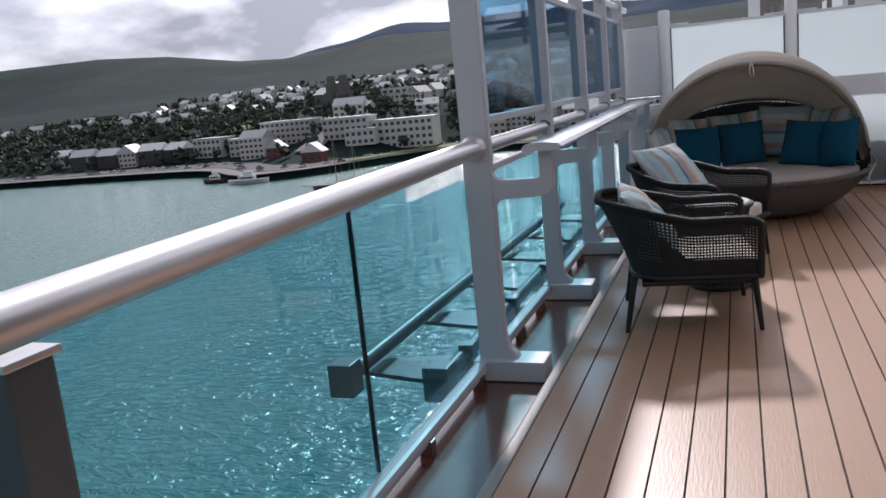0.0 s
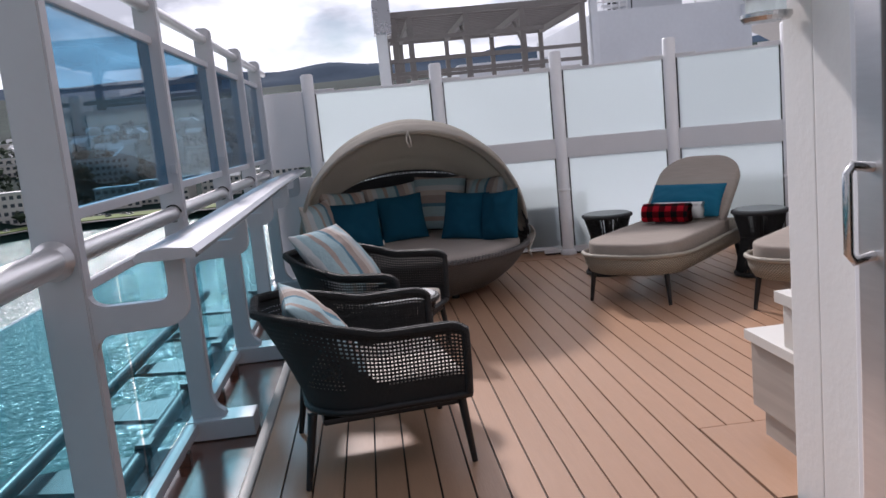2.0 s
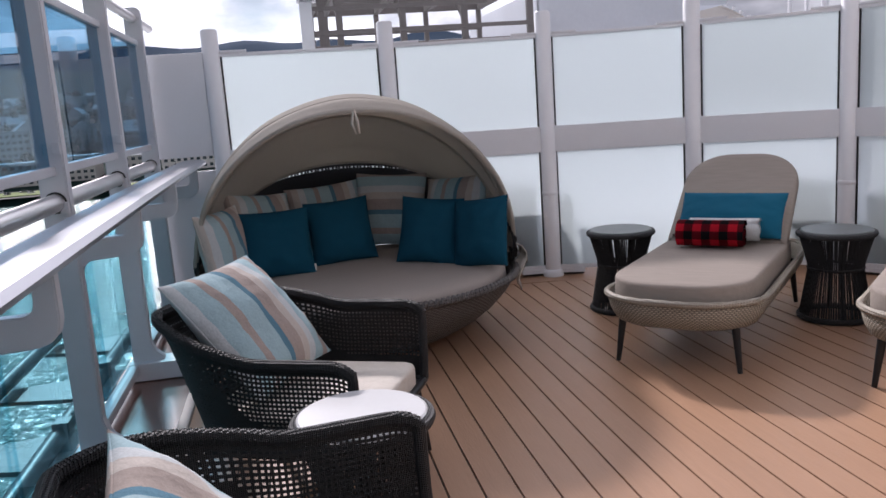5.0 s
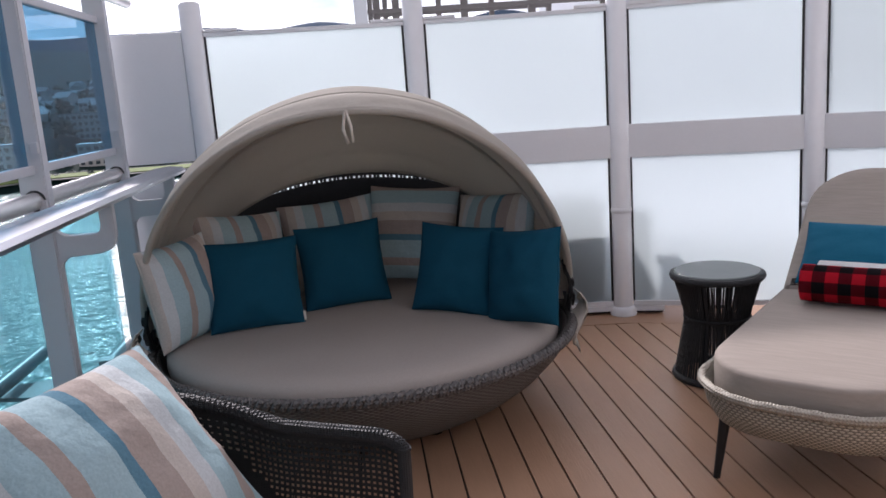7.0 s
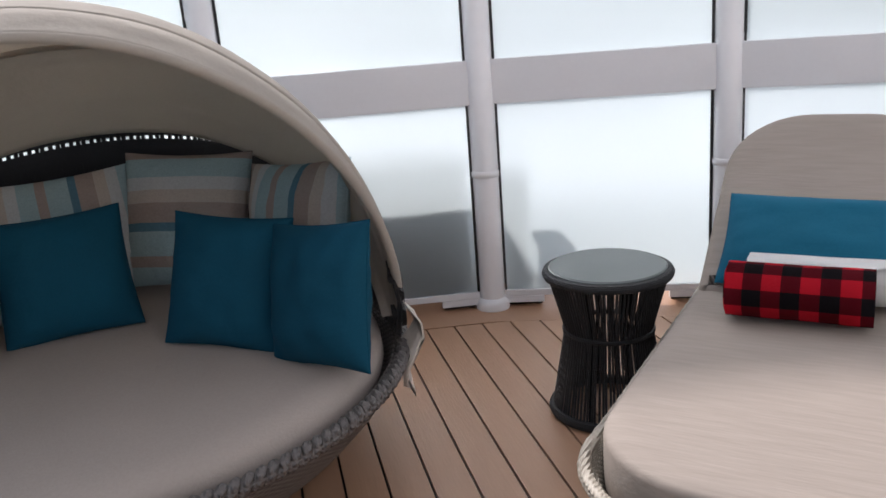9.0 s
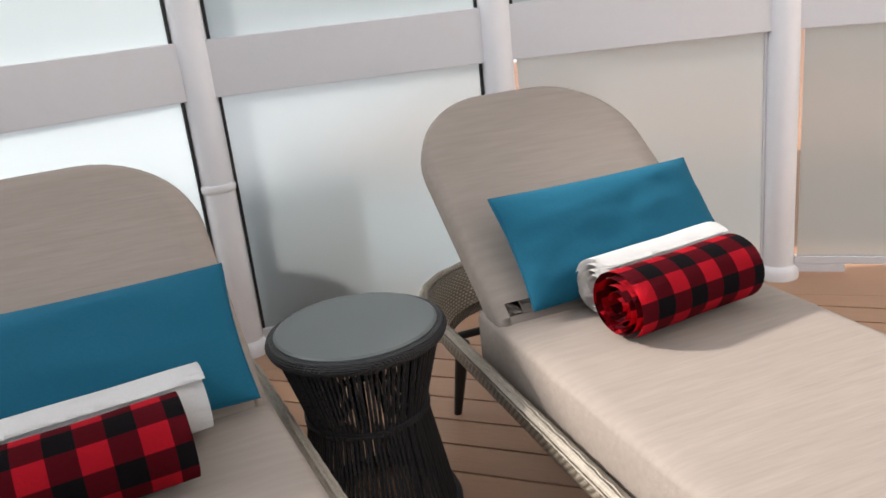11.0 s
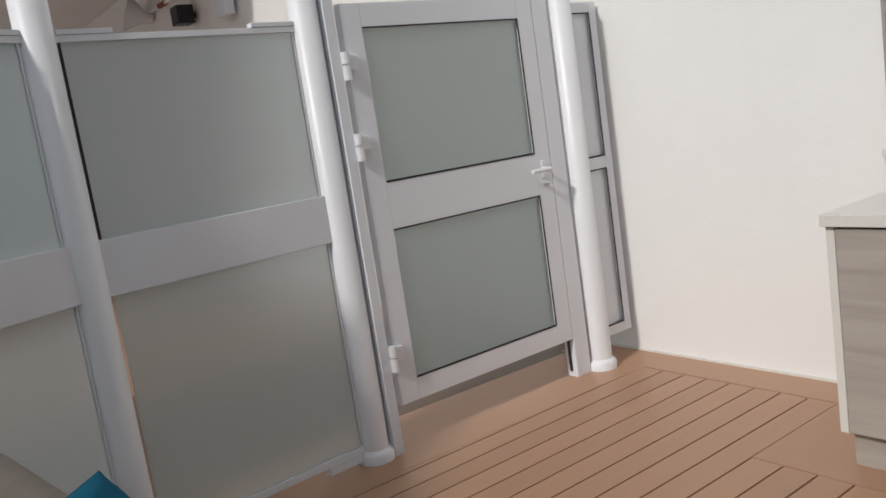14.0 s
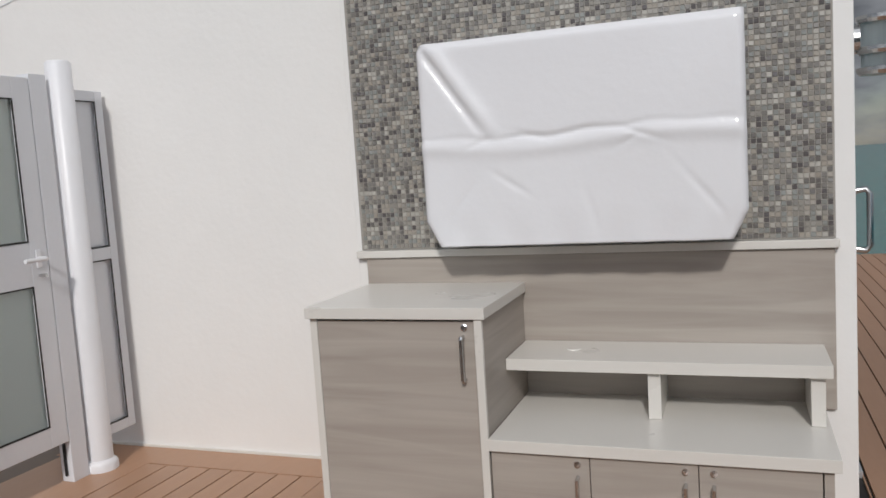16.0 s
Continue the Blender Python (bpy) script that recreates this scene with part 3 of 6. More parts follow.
wall_piece("wall_south", (DOOR_X, WALL_Y - 0.22, -0.02), (9.5, WALL_Y, 4.2), "smooth white painted steel cabin wall")
wall_piece("wall_feature", (DOOR_X, WALL_Y + 0.002, -0.01), (3.11, MOSAIC_Y, 3.4), "white built-out wall block behind the mosaic")
wall_piece("wall_west", (DOOR_X, -4.0, -0.02), (DOOR_X + 0.12, 0.6, 2.75), "white cabin wall beside the sliding door")
wall_piece("wall_lintel", (DOOR_X, 0.602, 2.2), (DOOR_X + 0.12, WALL_Y - 0.222, 2.75), "white wall above the sliding door")
wall_piece("wall_room", (4.0, -4.0, -0.02), (4.1, WALL_Y - 0.23, 2.75), "plain cabin wall")
wall_piece("wall_room_end", (DOOR_X + 0.125, -4.1, -0.02), (3.998, -4.002, 2.75), "plain cabin wall")
tagged(finish("ceiling", boxed((DOOR_X, -4.0, 2.752), (9.5, WALL_Y - 0.222, 2.85)), M_WALL), "white cabin roof slab", "ceiling", kind="structure")
tagged(finish("room_floor", boxed((DOOR_X + 0.13, -4.0, -0.01), (3.998, WALL_Y - 0.23, 0.0)), M_CUSHION), "grey carpet inside the cabin", "floor", kind="structure")

# sliding door: dark glass leaf in an aluminium frame
door_1 = thing("door_1", "sliding glass door in an aluminium frame with a bar handle", "door", kind="structure")
dx = DOOR_X - 0.012
for k, (y0, y1) in enumerate(((3.02, 3.13), (0.61, 0.70))):
    part("door_stile", boxed((dx - 0.03, y0, 0.02), (dx + 0.03, y1, 2.18), 0.005), M_ALU, door_1)
part("jamb_strip", boxed((dx - 0.012, 3.135, 0.0), (dx + 0.011, 3.178, 2.2), 0.004), M_WHITE, door_1)
part("door_head", boxed((dx - 0.03, 0.702, 2.09), (dx + 0.03, 3.018, 2.18), 0.005), M_ALU, door_1)
part("door_sill", boxed((dx - 0.03, 0.702, 0.02), (dx + 0.03, 3.018, 0.10), 0.005), M_ALU, door_1)
part("track", boxed((dx - 0.05, 0.6, -0.01), (dx + 0.05, 3.178, 0.018), 0.003), M_ALU, door_1)
part("pane", boxed((dx - 0.006, 0.70, 0.10), (dx + 0.006, 3.02, 2.09)), M_DARKGLASS, door_1)
bar = part("handle", tubed([(dx - 0.03, 3.06, 1.145), (dx - 0.085, 3.06, 1.155), (dx - 0.10, 3.06, 1.135), (dx - 0.10, 3.06, 0.925), (dx - 0.085, 3.06, 0.905), (dx - 0.03, 3.06, 0.915)], 0.013, 10), M_CHROME, door_1, "brushed steel bar handle", True)

# ---- sea, land ----
SEA_Z = -30.0
sea = finish("water", boxed((-4500, -4500, -31), (4500, 4500, SEA_Z)), M_WATER)
tagged(sea, "turquoise rippled fjord water", "water", kind="structure")


# ---- privacy screens ----
def flat(a, b, z0, z1, t, inset=0.0, shift=0.0, bevel=0.0):
    """A flat upright board from plan point a to b."""
    a, b = Vector((*a, 0)), Vector((*b, 0))
    d = (b - a)
    n = d.length
    m = Matrix.Translation(a) @ Matrix.Rotation(math.atan2(d.y, d.x), 4, 'Z')
    return boxed((inset, shift - t / 2, z0), (n - inset, shift + t / 2, z1), bevel, m)


def screen_post(x, y, top, jointed):
    p = thing("screen_post", "round white painted steel post on a flanged foot", "post", "screen posts", at=pose(x, y, 0))
    part("pole", lathe(bmesh.new(), [(POST_R, 0.0), (POST_R, top - 0.012), (POST_R - 0.012, top)], 20), M_WHITE, p, smooth=False)
    part("foot_collar", lathe(bmesh.new(), [(0.078, 0.0), (0.078, 0.035), (0.066, 0.05), (POST_R + 0.001, 0.055)], 20), M_WHITE, p)
    if jointed:
        part("joint_ring", lathe(bmesh.new(), [(POST_R + 0.001, 0.62), (POST_R + 0.006, 0.625), (POST_R + 0.006, 0.645), (POST_R + 0.001, 0.65)], 20), M_WHITE, p)
    for f in p.children:
        for q in f.data.polygons:
            q.use_smooth = len(q.vertices) == 4
    return p


for k, (x, y) in enumerate(POSTS):
    screen_post(x, y, 1.95, 2 <= k <= 4)


def screen(a, b, padded):
    s = thing("privacy_screen", "frosted glass privacy screen with white mid rail", "screen", "frosted privacy screens")
    g = POST_R + 0.012
    part("upper_pane", flat(a, b, Z_RU - 0.02, Z_TOP, 0.010, g, 0, 0.002), M_FROST, s)
    part("lower_pane", flat(a, b, Z_BOT, Z_RL + 0.02, 0.010, g, 0, 0.002), M_FROST, s)
    part("mid_rail", flat(a, b, Z_RL, Z_RU, 0.045, POST_R - 0.02, 0, 0.004), M_FRAME, s)
    part("top_channel", flat(a, b, Z_TOP, Z_TOP + 0.022, 0.028, g - 0.02, 0, 0.003), M_FRAME, s)
    part("bottom_channel", flat(a, b, Z_BOT - 0.03, Z_BOT, 0.028, g - 0.01, 0, 0.003), M_FRAME, s)
    for k, e in ((0, 0.14), (1, 0.14)):
        A, B = Vector(a), Vector(b)
        d = (B - A).normalized()
        p0, p1 = (A + d * POST_R, A + d * (POST_R + 0.18)) if k == 0 else (B - d * (POST_R + 0.18), B - d * POST_R)
        part("top_bracket", flat(p0, p1, Z_TOP + 0.023, Z_TOP + 0.04, 0.034, 0, 0, 0.003), M_FRAME, s)
        part("foot_bracket", flat(p0, p1, Z_BOT - 0.062, Z_BOT - 0.031, 0.03, 0, 0, 0.003), M_FRAME, s)
        if padded:
            part("rubber_pad", flat(p0, p1, 0.001, 0.07, 0.05, 0.01, 0.05, 0.004), M_BLACK, s)
        q0, q1 = (A + d * (POST_R + 0.001), A + d * (POST_R + 0.011)) if k == 0 else (B - d * (POST_R + 0.011), B - d * (POST_R + 0.001))
        if padded:
            part("gasket", flat(q0, q1, Z_BOT, Z_RL, 0.016), M_BLACK, s)
        if padded or k == 0:
            part("gasket", flat(q0, q1, Z_RU, Z_TOP, 0.016), M_BLACK, s)
        else:
            part("edge_strip", flat(q0, q1, Z_BOT, Z_TOP, 0.012), M_FRAME, s)
    return s


for a, b in zip(POSTS[:7], POSTS[1:8]):
    screen(a, b, a[0] < 3.6)

# dark boxes added outside some of the screens, to darken their lower panes
for k, (f0, f1, h) in ((1, (0.0, 1.0, 0.60)), (2, (0.0, 0.22, 0.50)), (3, (0.35, 1.0, 0.55)), (4, (0.0, 0.55, 0.46))):
    A, B = Vector(POSTS[k]), Vector(POSTS[k + 1])
    lk = thing("deck_locker", "dark grey box added behind the frosted screen to darken it", "locker", "deck lockers")
    part("body", flat(A.lerp(B, f0), A.lerp(B, f1), 0.0, h, 0.40, 0.06, 0.44, 0.02), M_DARK, lk)
    part("lid", flat(A.lerp(B, f0), A.lerp(B, f1), h + 0.001, h + 0.04, 0.43, 0.05, 0.44, 0.01), M_DARK, lk)

# white end panel between the railing and the first post
endp = thing("end_panel", "white sheet metal end panel beside the railing", "panel")
part("sheet", flat((RAIL_X + 0.06, 8.86), (POSTS[0][0] - POST_R, POSTS[0][1]), 1.10, 1.80, 0.03, 0, 0, 0.004), M_FRAME, endp)
part("lower_sheet", flat((RAIL_X + 0.06, 8.86), (POSTS[0][0] - POST_R, POSTS[0][1]), 0.06, 1.0, 0.02, 0, 0, 0.004), M_FRAME, endp)


# ---- gate in the screen ----
def leaf(name, y0, y1, x, z0, z1, margin_w, mid, parent, glass):
    """A framed leaf in the plane x, from y0 down to y1, with two panes."""
    lo, hi = min(y0, y1), max(y0, y1)
    part("stile", boxed((x - 0.02, lo, z0), (x + 0.02, lo + margin_w, z1), 0.004), M_FRAME, parent)
    part("stile", boxed((x - 0.02, hi - margin_w, z0), (x + 0.02, hi, z1), 0.004), M_FRAME, parent)
    for a, b in ((z0, z0 + margin_w), mid, (z1 - margin_w, z1)):
        part("cross_rail", boxed((x - 0.0195, lo + margin_w, a), (x + 0.0195, hi - margin_w, b), 0.003), M_FRAME, parent)
    for a, b in ((z0 + margin_w, mid[0]), (mid[1], z1 - margin_w)):
        part("pane", boxed((x - 0.005, lo + margin_w, a), (x + 0.005, hi - margin_w, b)), glass, parent)
        part("seal", boxed((x - 0.021, lo + margin_w, b - 0.006), (x - 0.0196, hi - margin_w, b)), M_BLACK, parent)
        part("seal", boxed((x - 0.021, lo + margin_w, a + 0.009), (x - 0.0196, lo + margin_w + 0.009, b - 0.006)), M_BLACK, parent)
        part("seal", boxed((x - 0.021, lo + margin_w, a), (x - 0.0196, hi - margin_w, a + 0.009)), M_BLACK, parent)


gate = thing("gate", "white framed gate with two frosted panes, closed", "door")
GX = 4.52
leaf("leaf", 4.935, 3.90, GX, 0.20, 1.86, 0.095, (0.94, 1.135), gate, M_FROSTDOOR)
for z in (0.42, 1.30, 1.62):
    h = part("hinge", tubed([(GX - 0.045, 4.955, z - 0.06), (GX - 0.045, 4.955, z - 0.004)], 0.017, 10), M_WHITE, gate, "white barrel hinge")
    part("knuckle", tubed([(GX - 0.045, 4.955, z + 0.004), (GX - 0.045, 4.955, z + 0.05)], 0.017, 10), M_WHITE, h)
    part("leaf_plate", boxed((GX - 0.045, 4.90, z - 0.02), (GX - 0.0215, 4.96, z + 0.04), 0.004), M_WHITE, h)
handle = part("handle", tubed([(GX - 0.022, 3.955, 1.06), (GX - 0.07, 3.955, 1.06), (GX - 0.075, 3.965, 1.06), (GX - 0.075, 4.075, 1.06)], 0.010, 8), M_WHITE, gate, "white lever handle")
part("rose", boxed((GX - 0.027, 3.942, 1.02), (GX - 0.0205, 3.968, 1.10), 0.003), M_WHITE, handle)
part("lock", tubed([(GX - 0.0205, 3.955, 0.985), (GX - 0.06, 3.955, 0.985)], 0.008, 8), M_CHROME, gate, "chrome lock cylinder")
jamb = thing("gate_jamb", "white flat steel jamb beside a round post", "jamb", "gate jambs")
part("upright", boxed((GX - 0.03, 4.965, 0.0), (GX + 0.04, 5.01, 1.9), 0.004), M_FRAME, jamb)
jamb2 = thing("gate_jamb", "white flat steel jamb beside a round post", "jamb", "gate jambs")
part("upright", boxed((GX - 0.02, 3.80, 0.0), (GX + 0.05, 3.895, 1.88), 0.004), M_FRAME, jamb2)
part("stop", boxed((GX + 0.01, 3.896, 0.03), (GX + 0.02, 3.906, 0.24)), M_BLACK, jamb2)

side = thing("fixed_screen", "narrow white framed fixed panel beside the gate", "panel")
leaf("leaf", 3.665, 3.43, GX + 0.03, 0.13, 1.83, 0.05, (1.0, 1.06), side, M_FRAME)


# ---- railing ----
RX = -1.09
RAIL_POSTS = (3.58, 5.05, 6.40, 7.62, 8.75)


def cap_x(y):
    """Where the middle of the flat cap rail runs."""
    return -0.752 - 0.07 * smoothstep(3.5, 9.0, y) - 0.02 * math.sin((y - 3.5) * 0.6)


def rail_post(y, wide, top):
    p = thing("railing_post", "white painted flat steel railing post with a flared foot plate", "post", "railing posts", at=pose(RX, y, 0))
    h = wide / 2
    outline = [(-h, -0.05), (-h, top - 0.02), (-h + 0.02, top), (h - 0.02, top), (h, top - 0.02), (h, 0.16), (h + 0.02, 0.10), (h + 0.06, 0.065), (h + 0.06, -0.05)]
    part("upright", prism(outline, -0.032, 0.032, "y", 0.006), M_RAILSHADE, p)
    part("foot_plate", boxed((-h - 0.02, -0.085, -0.05), (h + 0.20, 0.085, 0.05), 0.008), M_RAILSHADE, p)
    # cranked bracket that carries the flat cap rail
    e = cap_x(y) - RX + 0.02
    arm = [(h - 0.005, 0.77), (h + 0.012, 0.81), (h + 0.04, 0.828), (e - 0.065, 0.835), (e - 0.03, 0.845), (e - 0.008, 0.868), (e, 0.90), (e, 1.05),
           (e - 0.055, 1.05), (e - 0.055, 0.945), (e - 0.062, 0.925), (e - 0.08, 0.917), (h + 0.04, 0.917), (h + 0.012, 0.93), (h - 0.005, 0.96)]
    part("bracket", prism(arm, -0.022, 0.022, "y", 0.004), M_RAILSHADE, p)
    part("rail_boss", lathe(bmesh.new(), [(0.001, 0.035), (0.043, 0.035), (0.043, -0.035), (0.001, -0.035)], 18), M_BLACK, p).matrix_basis = pose(0, 0, 1.07, 90, 0, 0)
    return p


for i, y in enumerate(RAIL_POSTS):
    rail_post(y, 0.135 if i == 0 else 0.105, 2.4 if i == 0 else 2.10)

railing = thing("railing", "white railing with aluminium tube rails above deck edge", "railing")
ends = [RAIL_POSTS[0], 9.4]
part("top_tube", tubed([(RX, ends[0], 2.03), (RX, ends[1], 2.03)], 0.030, 14), M_ALU, railing, "aluminium top tube", True)
part("mid_tube", tubed([(RX, ends[0], 1.07), (RX, 8.85, 1.07)], 0.036, 14), M_ALU, railing, "aluminium mid tube", True)
part("low_bar", boxed((RX - 0.02, ends[0], 0.945), (RX + 0.02, 8.85, 0.975), 0.006), M_RAILSHADE, railing)
part("foot_bar", boxed((RX - 0.078, -4.0, -0.008), (RX - 0.016, 8.85, 0.045), 0.02), M_RAILSHADE, railing)
part("glass_head", boxed((RX - 0.022, ends[0], 1.855), (RX + 0.018, 8.80, 1.89), 0.006), M_RAILSHADE, railing)
part("glass_sill", boxed((RX - 0.022, ends[0], 1.175), (RX + 0.018, 8.80, 1.212), 0.006), M_RAILSHADE, railing)
for y in [0.3, 1.1, 1.9, 2.7, 3.4, 4.2, 4.7, 5.6, 6.1]:
    part("clamp", boxed((RX - 0.06, y - 0.025, -0.055), (RX - 0.004, y + 0.025, 0.008), 0.006), M_GUTTER, railing)
for y in RAIL_POSTS[1:]:
    for z in (1.28, 1.05, 0.99):
        part("bolt_block", boxed((RX + 0.02, y - 0.055, z - 0.022), (RX + 0.05, y + 0.028 - 0.06, z + 0.022), 0.004), M_RAILSHADE, railing)

cap = thing("cap_rail", "wide flat brushed metal cap rail on brackets", "rail")
prof = [(-0.085, 1.052), (0.085, 1.052), (0.088, 1.066), (0.072, 1.082), (0.0, 1.09), (-0.072, 1.082), (-0.088, 1.066)]
bm = bmesh.new()
stations = [3.46, 3.85, 4.6, 5.4, 6.3, 7.2, 8.0, 8.75]
rows = []
for y in stations:
    xo = cap_x(y)
    rows.append([bm.verts.new((xo + a, y, b)) for a, b in prof])
for A, B in zip(rows, rows[1:]):
    for k in range(len(prof)):
        bm.faces.new((A[k], A[(k + 1) % len(prof)], B[(k + 1) % len(prof)], B[k]))
bm.faces.new(rows[0])
bm.faces.new(rows[-1][::-1])
part("cap", bm, M_CAPRAIL, cap)
part("end_cap", prism([(-0.752 - 0.004 + a, b) for a, b in prof], 3.452, 3.459, "y"), M_RAILSHADE, cap, "white end cap")
for y in RAIL_POSTS[1:]:
    xo = cap_x(y)
    part("saddle_plate", boxed((xo - 0.06, y - 0.05, 1.044), (xo + 0.06, y + 0.05, 1.051), 0.002), M_RAILSHADE, cap)

# near run of the railing, bending slightly inboard
near = thing("tube_railing", "round brushed aluminium handrail over tinted glass", "railing")
NEAR = [(RX, 3.58, 1.075), (-1.04, 2.6, 1.075), (-0.99, 1.5, 1.075), (-0.96, 0.6, 1.075), (-0.92, -1.2, 1.075), (-0.88, -3.9, 1.075)]
part("handrail", tubed(NEAR, 0.044, 18), M_ALU, near, "aluminium handrail", True)
part("weld_cone", tubed([(RX + 0.005, 3.48, 1.075), (RX, 3.52, 1.075)], [0.045, 0.062], 18), M_ALU, near, "", True)

stub = thing("rail_stanchion", "grey metal box stanchion under the handrail", "post")
part("body", boxed((-1.14, 0.845, -0.05), (-1.035, 0.945, 0.975), 0.008), M_PIPE, stub)
part("cap_plate", boxed((-1.15, 0.835, 0.977), (-1.025, 0.955, 0.992), 0.004), M_ALU, stub)


def rail_pane(y0, y1, z0, z1, x0, x1, mat, label):
    g = finish("glass_panel", prism([(x0 - 0.006, y0), (x0 + 0.006, y0), (x1 + 0.006, y1), (x1 - 0.006, y1)], z0, z1), mat)
    g.parent = railing
    g.name = "glass_pane"
    return g


for y0, y1 in zip(RAIL_POSTS, RAIL_POSTS[1:]):
    rail_pane(y0 + 0.05, y1 - 0.05, 1.20, 1.87, RX - 0.002, RX - 0.002, M_GLASSUP, "blue tinted windscreen glass pane above the handrail")
    rail_pane(y0 - 0.69, y0 + 0.72 if y1 < 8.7 else y1 - 0.05, 0.046, 0.93, RX - 0.085, RX - 0.085, M_GLASS, "teal tinted safety glass pane below the handrail")
rail_pane(2.344, 2.87, 0.046, 0.99, -1.165, -1.178, M_GLASS, "teal tinted safety glass pane below the handrail")
rail_pane(0.1, 2.336, 0.046, 0.99, -1.08, -1.165, M_GLASS, "teal tinted safety glass pane below the handrail")
part("glass_joint", boxed((-1.173, 2.337, 0.046), (-1.157, 2.343, 0.99)), M_BLACK, railing)

# pipe frame slung outboard
frame_out = thing("outboard_pipe_frame", "grey painted pipes on flat arms slung outboard", "pipe frame")
for x, r in ((-1.98, 0.045), (-1.43, 0.045)):
    part("pipe", tubed([(x, 3.70, -0.13), (x, 9.6, -0.13)], r, 12), M_PIPE, frame_out, "", True)
    part("end_block", boxed((x - 0.07, 3.60, -0.22), (x + 0.07, 3.74, -0.035), 0.01), M_PIPE, frame_out)
for y in (4.1, 5.1, 6.1, 7.1, 8.1, 9.1):
    part("arm_plate", prism([(-2.06, y - 0.10), (-1.38, y - 0.26), (-1.224, y - 0.26), (-1.224, y + 0.26), (-1.38, y + 0.26), (-2.06, y + 0.10)], -0.235, -0.21), M_PIPE, frame_out)
    part("riser", boxed((-1.45, y - 0.05, -0.209), (-1.37, y + 0.05, -0.06), 0.006), M_PIPE, frame_out)
tagged(finish("hull_side", boxed((-1.225, -6.0, -30.5), (-1.192, 11.0, -0.06)), M_WHITE), "white painted ship side below the deck edge", "hull", kind="structure")
# ---- soft things ----
def pillow_mesh(w, h, t, seed=0, n=28, pinch=0.09):
    """A stuffed cushion w by h, t thick, pinched at its seam and corners."""
    rnd = random.Random(seed)
    off = [rnd.uniform(0, 50) for _ in range(2)]
    bm = bmesh.new()
    sides = []
    for s in (1, -1):
        g = []
        for i in range(n + 1):
            row = []
            for j in range(n + 1):
                u, v = math.sin(math.pi / 2 * (2 * i / n - 1)), math.sin(math.pi / 2 * (2 * j / n - 1))
                pin = 1 - pinch * (1 - u * u) * abs(v) ** 3, 1 - pinch * (1 - v * v) * abs(u) ** 3
                bulge = max(0.0, (1 - abs(u) ** 2.6) * (1 - abs(v) ** 2.6)) ** 0.62
                rim_near = max(abs(u), abs(v)) ** 3
                wr = noise.noise(Vector((u * 2.0 + off[0], v * 2.0 + off[1], s))) * 0.16
                wr += noise.noise(Vector((u * 7 + off[1], v * 7 + off[0], s * 3))) * 0.22 * rim_near
                wr += noise.noise(Vector((u * 3.2 + v * 2.0 + off[1], v * 3.5 - u * 1.5 + off[0], s * 5))) * 0.13
                z = s * t / 2 * (bulge * (1 + wr) + 0.03)
                row.append((u * w / 2 * pin[1], v * h / 2 * pin[0], z))
            g.append(row)
        sides.append(g)
    V = {}

    def vert(s, i, j):
        edge = i in (0, n) or j in (0, n)
        key = (0 if edge else s, i, j)
        if key not in V:
            x, y, z = sides[s][i][j]
            V[key] = bm.verts.new((x, y, 0 if edge else z))
        return V[key]
    for s in (0, 1):
        for i in range(n):
            for j in range(n):
                bm.faces.new((vert(s, i, j), vert(s, i + 1, j), vert(s, i + 1, j + 1), vert(s, i, j + 1)))
    return bm


def pillow(label, w, h, t, mat, m, seed=0, group="", pinch=0.06):
    p = finish("pillow", pillow_mesh(w, h, t, seed, 28, pinch), mat, smooth=True)
    p.matrix_world = m
    tagged(p, label, "pillow", group)
    edge = []
    n = 10
    for a, b in (((-1, -1), (1, -1)), ((1, -1), (1, 1)), ((1, 1), (-1, 1)), ((-1, 1), (-1, -1))):
        for k in range(n):
            u, v = a[0] + (b[0] - a[0]) * k / n, a[1] + (b[1] - a[1]) * k / n
            edge.append((u * w / 2 * (1 - pinch * (1 - v * v) * abs(u) ** 3), v * h / 2 * (1 - pinch * (1 - u * u) * abs(v) ** 3), 0))
    part("piping", tubed(edge, 0.003, 6, True), mat, p)
    return p


# ---- daybed ----
DB = (0.175, 7.81)
day = thing("daybed", "round grey wicker daybed with a taupe folding canopy", "daybed", at=pose(DB[0], DB[1], 0) @ Matrix.Scale(1.018, 4))
R = 0.92
bowl = lathe(bmesh.new(), [(0.001, 0.03), (0.55, 0.03), (0.59, 0.04), (0.70, 0.10), (0.79, 0.17), (0.865, 0.25), (0.905, 0.31), (R, 0.345), (R - 0.03, 0.35), (0.87, 0.30), (0.84, 0.26), (0.001, 0.24)], 96)
uvl = bowl.loops.layers.uv.new("UVMap")
for f in bowl.faces:
    c = f.calc_center_median()
    mid = math.atan2(c.y, c.x)
    for lp in f.loops:
        q = lp.vert.co
        turn = (math.atan2(q.y, q.x) - mid + math.pi) % (2 * math.pi) - math.pi
        lp[uvl].uv = ((mid + turn) * 0.8, math.hypot(math.hypot(q.x, q.y) - 0.5, q.z))
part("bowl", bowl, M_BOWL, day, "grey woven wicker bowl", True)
for k in range(6):
    a = k * math.pi / 3
    part("foot", lathe(bmesh.new(), [(0.03, 0.0), (0.03, 0.045)], 12, (0.5 * math.cos(a), 0.5 * math.sin(a))), M_BLACK, day)


